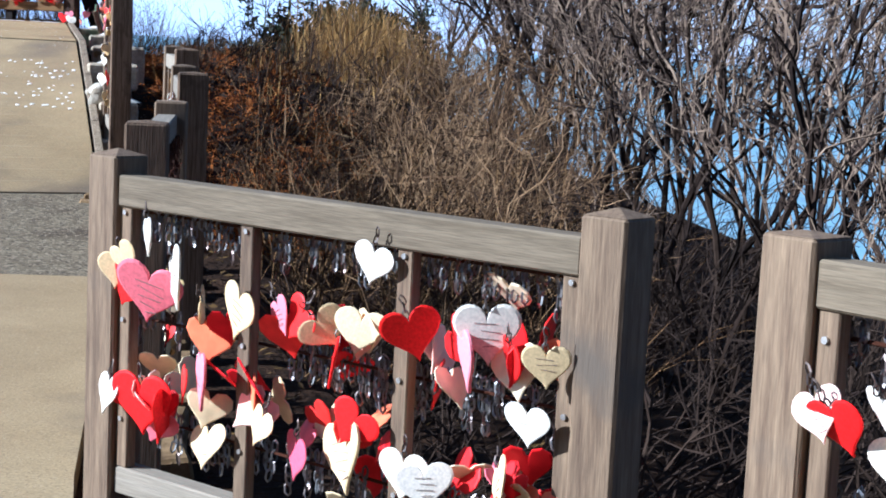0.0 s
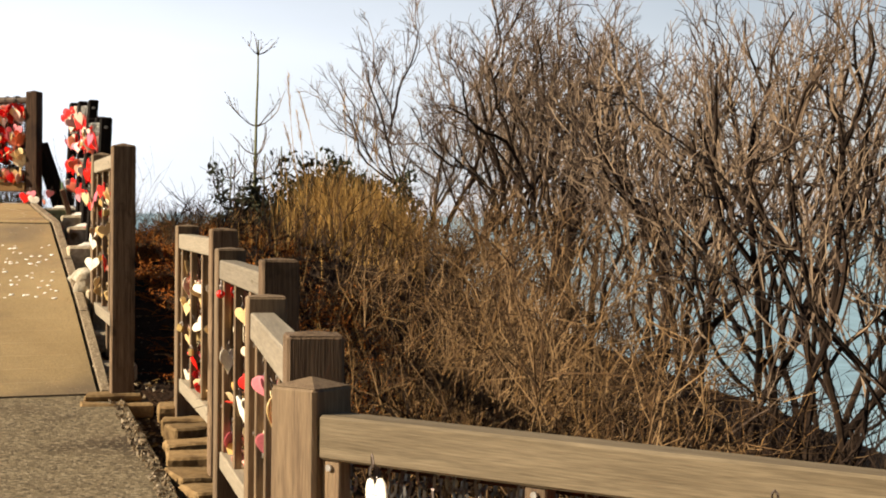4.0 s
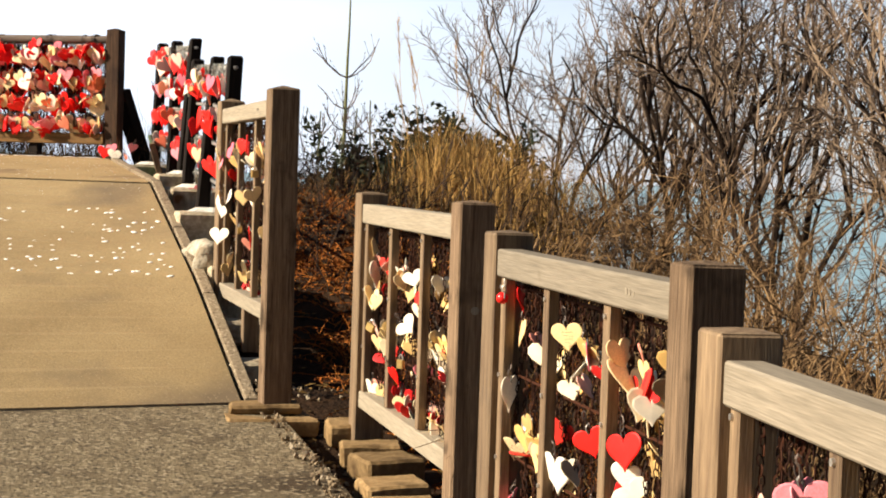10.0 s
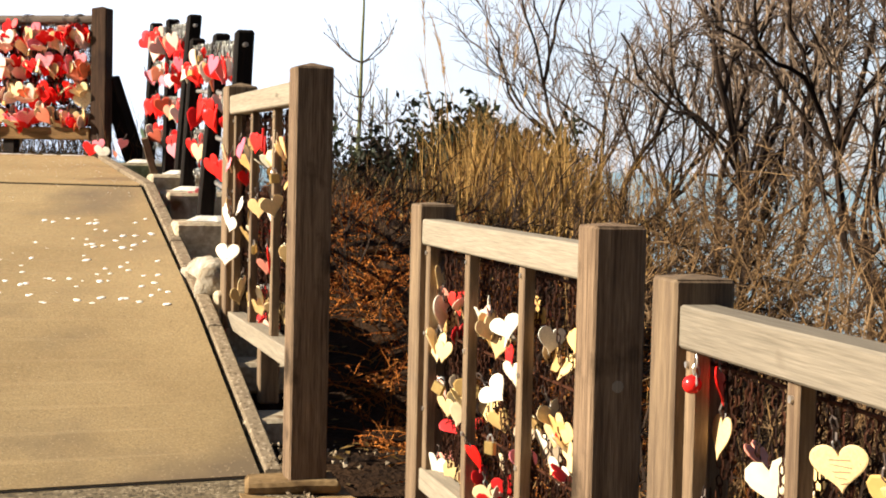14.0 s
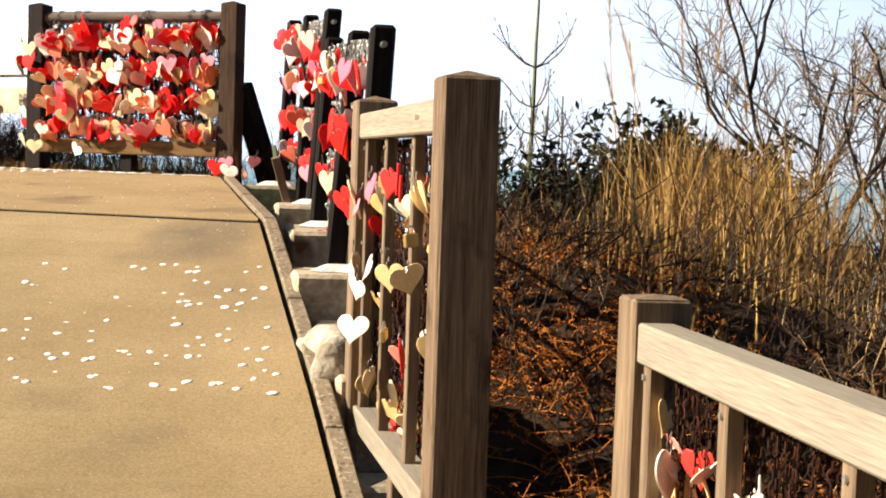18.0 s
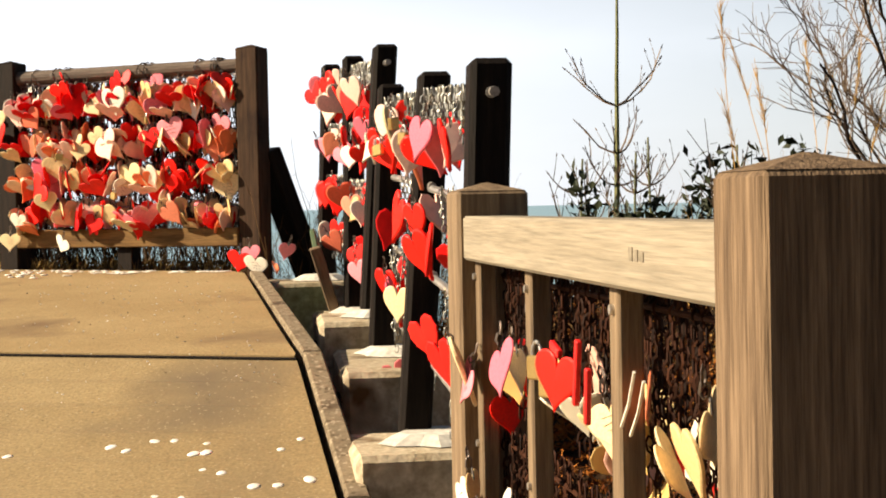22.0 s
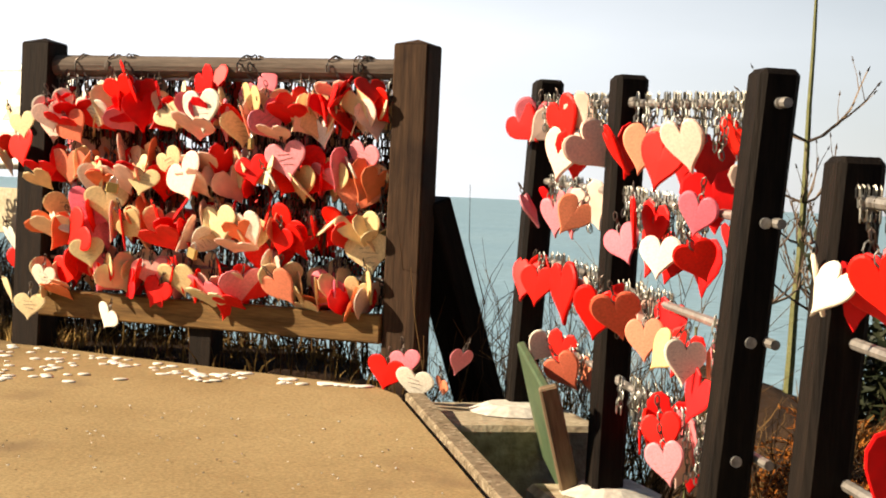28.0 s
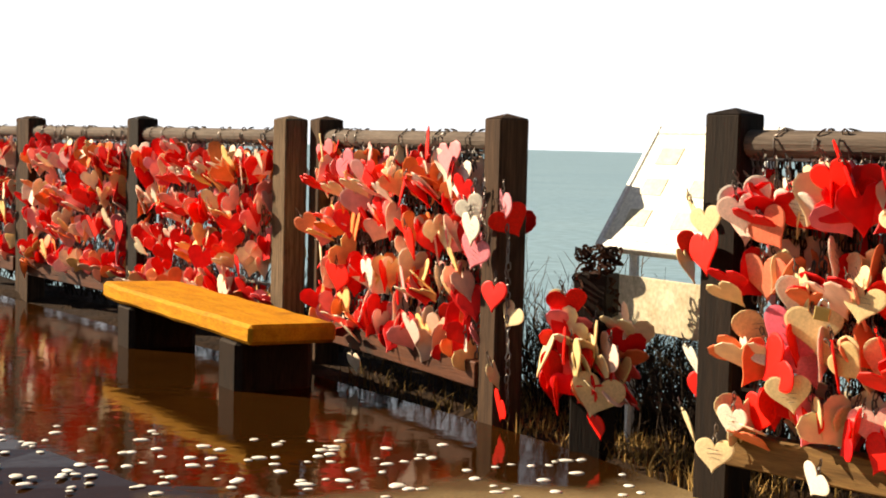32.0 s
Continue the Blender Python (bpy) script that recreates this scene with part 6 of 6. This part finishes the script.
rnd = random.Random(77)
base_m = pose(-3.14, 11.33, 0, 0, 0, -20)
for x, y, z, sz, hue, turn in ((-0.10, -0.02, 2.095, 0.15, "r", 0), (-0.04, 0.02, 2.135, 0.12, "p", 0), (0.045, -0.07, 2.07, 0.145, "w", -0.45), (0.10, 0.06, 2.055, 0.09, "o", -0.9), (0.15, 0.10, 2.15, 0.12, "p", 1.25)):
    plaque(base_m, x, y, z, sz, hue, rnd, "a post foot", 0.15, turn=turn)
gm = root.matrix_world.copy()
for x, y, z, sz, hue in ((-0.12, -0.05, 3.02, 0.15, "c"), (-0.16, 0, 2.9, 0.14, "r"), (-0.15, -0.04, 2.84, 0.15, "c"), (-0.10, 0.05, 2.7, 0.15, "r"), (-0.16, 0.02, 2.5, 0.14, "w"), (-0.14, 0.06, 2.4, 0.14, "r"), (-0.15, 0, 2.27, 0.15, "c"), (0.02, -0.16, 3.0, 0.13, "c"), (0.08, -0.15, 2.22, 0.13, "c")):
    plaque(gm, x, y, z, sz, hue, rnd, "a terrace post", 0.6)
hm = ROOTS["H"][0].matrix_world.copy()
hl = ROOTS["H"][1]
soup = Soup()
hang_chain(soup, hm, hl + 0.12, -0.05, 3.02, 30, rnd)
hang_chain(soup, hm, hl + 0.03, -0.12, 3.08, 9, rnd)
hang_chain(soup, hm, hl - 0.04, -0.13, 3.08, 10, rnd)
tagged(part("chain_bunch", soup.mesh("chain_bunch", M_GREY), None), "long dark chain hanging beside a terrace post", "chain", kind="stuff")
for x, y, z, sz, hue in ((hl + 0.10, -0.06, 2.98, 0.17, "p"), (hl + 0.13, -0.04, 2.92, 0.16, "r"), (hl + 0.09, -0.09, 2.60, 0.15, "r"), (hl + 0.16, -0.04, 2.52, 0.13, "c"), (hl + 0.10, -0.08, 2.26, 0.14, "c"), (hl + 0.16, -0.08, 2.13, 0.15, "r"), (hl - 0.02, -0.15, 2.96, 0.15, "w"), (hl + 0.02, -0.17, 2.88, 0.16, "w"), (hl, -0.14, 2.78, 0.17, "p")):
    plaque(hm, x, y, z, sz, hue, rnd, "a long chain", 0.4)

# low bollard heaped with chain and plaques
root = new("bollard")
root.location = (-5.62, 12.78, 2.03)
tagged(root, "short dark timber bollard heaped with chain", "bollard")
box("post", -0.07, 0.07, -0.07, 0.07, -0.1, 0.72, M_BROWN, root)
soup = Soup()
for i in range(110):
    a, r = rnd.uniform(0, 6.283), rnd.uniform(0.03, 0.085)
    soup.add_at(LINK_V, LINK_F, Matrix.Translation((math.cos(a) * r, math.sin(a) * r, 0.52 + rnd.uniform(0, 0.30))) @ Euler((rnd.uniform(0, 3), rnd.uniform(0, 3), rnd.uniform(0, 3))).to_matrix().to_4x4() @ Matrix.Scale(1.5, 4))
part("chain", soup.mesh("chain", M_RUST), None, root, "rusty chain wound round the top")
bmm = pose(-5.62, 12.78, 0, 0, 0, -35)
for x, y, z, sz, hue in ((-0.14, -0.05, 2.60, 0.17, "c"), (0.02, -0.14, 2.63, 0.15, "r"), (-0.16, 0.0, 2.46, 0.17, "t"), (0.13, -0.08, 2.50, 0.17, "t"), (0.03, -0.16, 2.46, 0.16, "r"), (0.16, 0.02, 2.36, 0.17, "c"), (-0.04, -0.15, 2.36, 0.17, "r"), (0.12, -0.05, 2.16, 0.13, "r"), (-0.12, -0.1, 2.30, 0.15, "t"), (-0.17, -0.06, 2.40, 0.2, "c"), (0.10, -0.15, 2.42, 0.2, "c"), (0.2, -0.06, 2.44, 0.19, "e"), (-0.08, -0.18, 2.42, 0.2, "c"), (0.02, -0.18, 2.28, 0.18, "r"), (0.17, -0.09, 2.29, 0.19, "c"), (-0.16, -0.08, 2.28, 0.18, "r"), (-0.02, 0.14, 2.4, 0.2, "t")):
    plaque(bmm, x, y, z, sz, hue, rnd, "a low bollard", 0.7)
heap = Soup()
for i in range(34):
    a = rnd.uniform(-2.6, 0.9)
    loose_heart(heap, bmm, 0.15 * math.cos(a), 0.13 * math.sin(a), rnd.uniform(2.28, 2.56), rnd.uniform(0.15, 0.2), rnd.uniform(-1.2, 1.2), rnd.uniform(-0.2, 1.0), rnd.gauss(0, 0.7))
tagged(part("heart_plaques", heap.mesh("heart_plaques", M_MIX), None), "cream and red heart plaques heaped round a low bollard", "heart plaques", kind="stuff")

# bench
M_BENCH = mat("orange_bench_timber", (0.40, 0.155, 0.005), (0.60, 0.27, 0.012), 4, 0.75, (1, 6, 6), 0.4, 25, spec=0.08, dirt=((0.22, 0.08, 0.006), 3, 0.58))
# Leg colour is near black to carry the shade beneath the seat.
M_LEG = mat("shaded_leg_timber", (0.010, 0.006, 0.004), (0.028, 0.015, 0.008), 5, 0.7, (6, 6, 1), 0.5, 20, spec=0.08)
root = new("bench")
root.matrix_world = pose(-8.29, 13.785, 2.03, 0, 0, -32.5)
tagged(root, "low bench with a thick orange-brown plank seat", "bench")
bm = bmesh.new()
box_bm(bm, -1.16, 1.16, -0.225, 0.225, 0.26, 0.355, None, 0.018)
bmesh.ops.subdivide_edges(bm, edges=[e for e in bm.edges if e.calc_length() > 1], cuts=14)
for v in bm.verts:
    v.co += Vector((0.012 * noise.noise(v.co * 5), 0.014 * noise.noise(v.co * 3 + Vector((0, 4, 0))), 0.008 * noise.noise(v.co * 4 + Vector((7, 0, 0)))))
part("seat", bm, M_BENCH, root)
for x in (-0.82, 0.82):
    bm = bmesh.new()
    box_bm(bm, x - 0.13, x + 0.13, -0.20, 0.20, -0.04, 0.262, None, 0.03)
    part("leg", bm, M_LEG, root, "timber block leg coloured dark for the shade under the seat")

# information board
M_FRAME = mat("white_metal", (0.70, 0.70, 0.66), (0.82, 0.82, 0.78), 8, 0.4, bump=0.05)
M_FACE = mat("faded_print", (0.66, 0.60, 0.46), (0.80, 0.78, 0.70), 3, 0.35, bump=0.05)
M_PLATE = mat("weathered_plate", (0.40, 0.31, 0.17), (0.66, 0.58, 0.42), 7, 0.6, bump=0.1, dirt=((0.16, 0.12, 0.07), 22, 0.64))
M_PRINT = mat("faded_ink", (0.42, 0.36, 0.22), (0.60, 0.54, 0.38), 14, 0.5, bump=0)
root = new("information_board")
root.matrix_world = Matrix(((0.87, 0.264, -0.425, -5.74), (-0.5, 0.458, -0.739, 13.17), (0, 0.849, 0.53, 2.85), (0, 0, 0, 1)))
tagged(root, "slanted white-framed information board with faded print", "sign")
bm = bmesh.new()
box_bm(bm, 0.0, 0.72, 0.0, 0.52, 0.0, 0.03, None, 0.004)
part("board", bm, M_FACE, root)
for x0, x1, y0, y1 in ((-0.035, 0.0, -0.04, 0.56), (0.72, 0.755, -0.04, 0.56), (0.0, 0.72, -0.04, 0.0), (0.0, 0.72, 0.52, 0.56)):
    box("frame", x0, x1, y0, y1, -0.02, 0.035, M_FRAME, root)
for i in range(3):
    for j in range(2):
        box("print_block", 0.08 + 0.30 * j, 0.22 + 0.34 * j, 0.07 + 0.15 * i, 0.15 + 0.15 * i, 0.031, 0.033, M_PRINT, root, 0, "faded unreadable print")
sg = new("sign_legs")
tagged(sg, "white post frame carrying the information board with a lower white plate", "sign frame")
for x, y in ((-5.62, 13.17), (-5.18, 12.92)):
    bm = bmesh.new()
    turned(bm, (x, y, 1.95), (x, y, 2.9), 0.022)
    part("leg", bm, M_FRAME, sg)
bm = bmesh.new()
box_bm(bm, -0.1, 0.62, -0.04, -0.026, 2.50, 2.72, None, 0.003)
part("lower_plate", bm, M_PLATE, sg, "stained cream plate", at=pose(-5.64, 13.17, 0, 0, 0, -30))

# ---- shells set in the concrete ----
M_SHELL = island_mat("white_shell", [(0.72, 0.68, 0.58), (0.86, 0.84, 0.78), (0.80, 0.76, 0.66)], 0.55, 0.4, source="object")
bm = bmesh.new()
bmesh.ops.create_uvsphere(bm, u_segments=8, v_segments=4, radius=1)
for v in bm.verts:
    v.co.z *= 0.2
    v.co.x *= 1 + 0.25 * noise.noise(v.co * 2)
SHELL_ME = mesh_of(bm, "shell", M_SHELL, True)
rnd = random.Random(11)


def shell_at(parent, x, y, z, slope):
    s_ = rnd.uniform(0.011, 0.023) if parent is ramp else rnd.uniform(0.013, 0.027)
    ob = part("shell", SHELL_ME, None, parent, at=Matrix.Translation((x, y, z + 0.001)) @ Matrix.Rotation(slope, 4, "X") @ Matrix.Rotation(rnd.uniform(0, 6.283), 4, "Z") @ Matrix.Diagonal((s_ * rnd.uniform(1, 1.5), s_, s_, 1)))
    return ob


ramp = bpy.data.objects["pavement_ramp"]
upper = bpy.data.objects["pavement_upper"]
def ramp_row(x, y):
    """The row of the skewed ramp that passes through a place."""
    row = y
    for k in range(8):
        lean = SKEW_MID + (SKEW_TOP - SKEW_MID) * (row - 4.11) / 3.965
        row = y - lean * (x - edge_at(row)[0])
    return row


for i in range(330):
    y = rnd.uniform(5.75, 7.45)
    x = edge_at(y)[0] - 0.06 - 3.7 * rnd.random()
    row = ramp_row(x, y)
    z, z2 = edge_at(row)[1], edge_at(row + 0.05)[1]
    if row < 8.0:
        shell_at(ramp, x, y, z, math.atan2(z2 - z, 0.05))
for i in range(190):
    x = rnd.uniform(-5.9, -3.3)
    low = 10.72 + 0.25 * (x + 5.9)
    y = low + (far_edge(x) - 0.08 - low) * rnd.random() ** 0.8
    shell_at(upper, x, y, edge_at(min(y, 12))[1], 0)
for i in range(190):
    x = rnd.uniform(-8.0, -5.9)
    y = rnd.uniform(10.6, 11.85 + 0.4 * (x + 7.87))
    shell_at(upper, x, y, edge_at(min(y, 12))[1], 0)
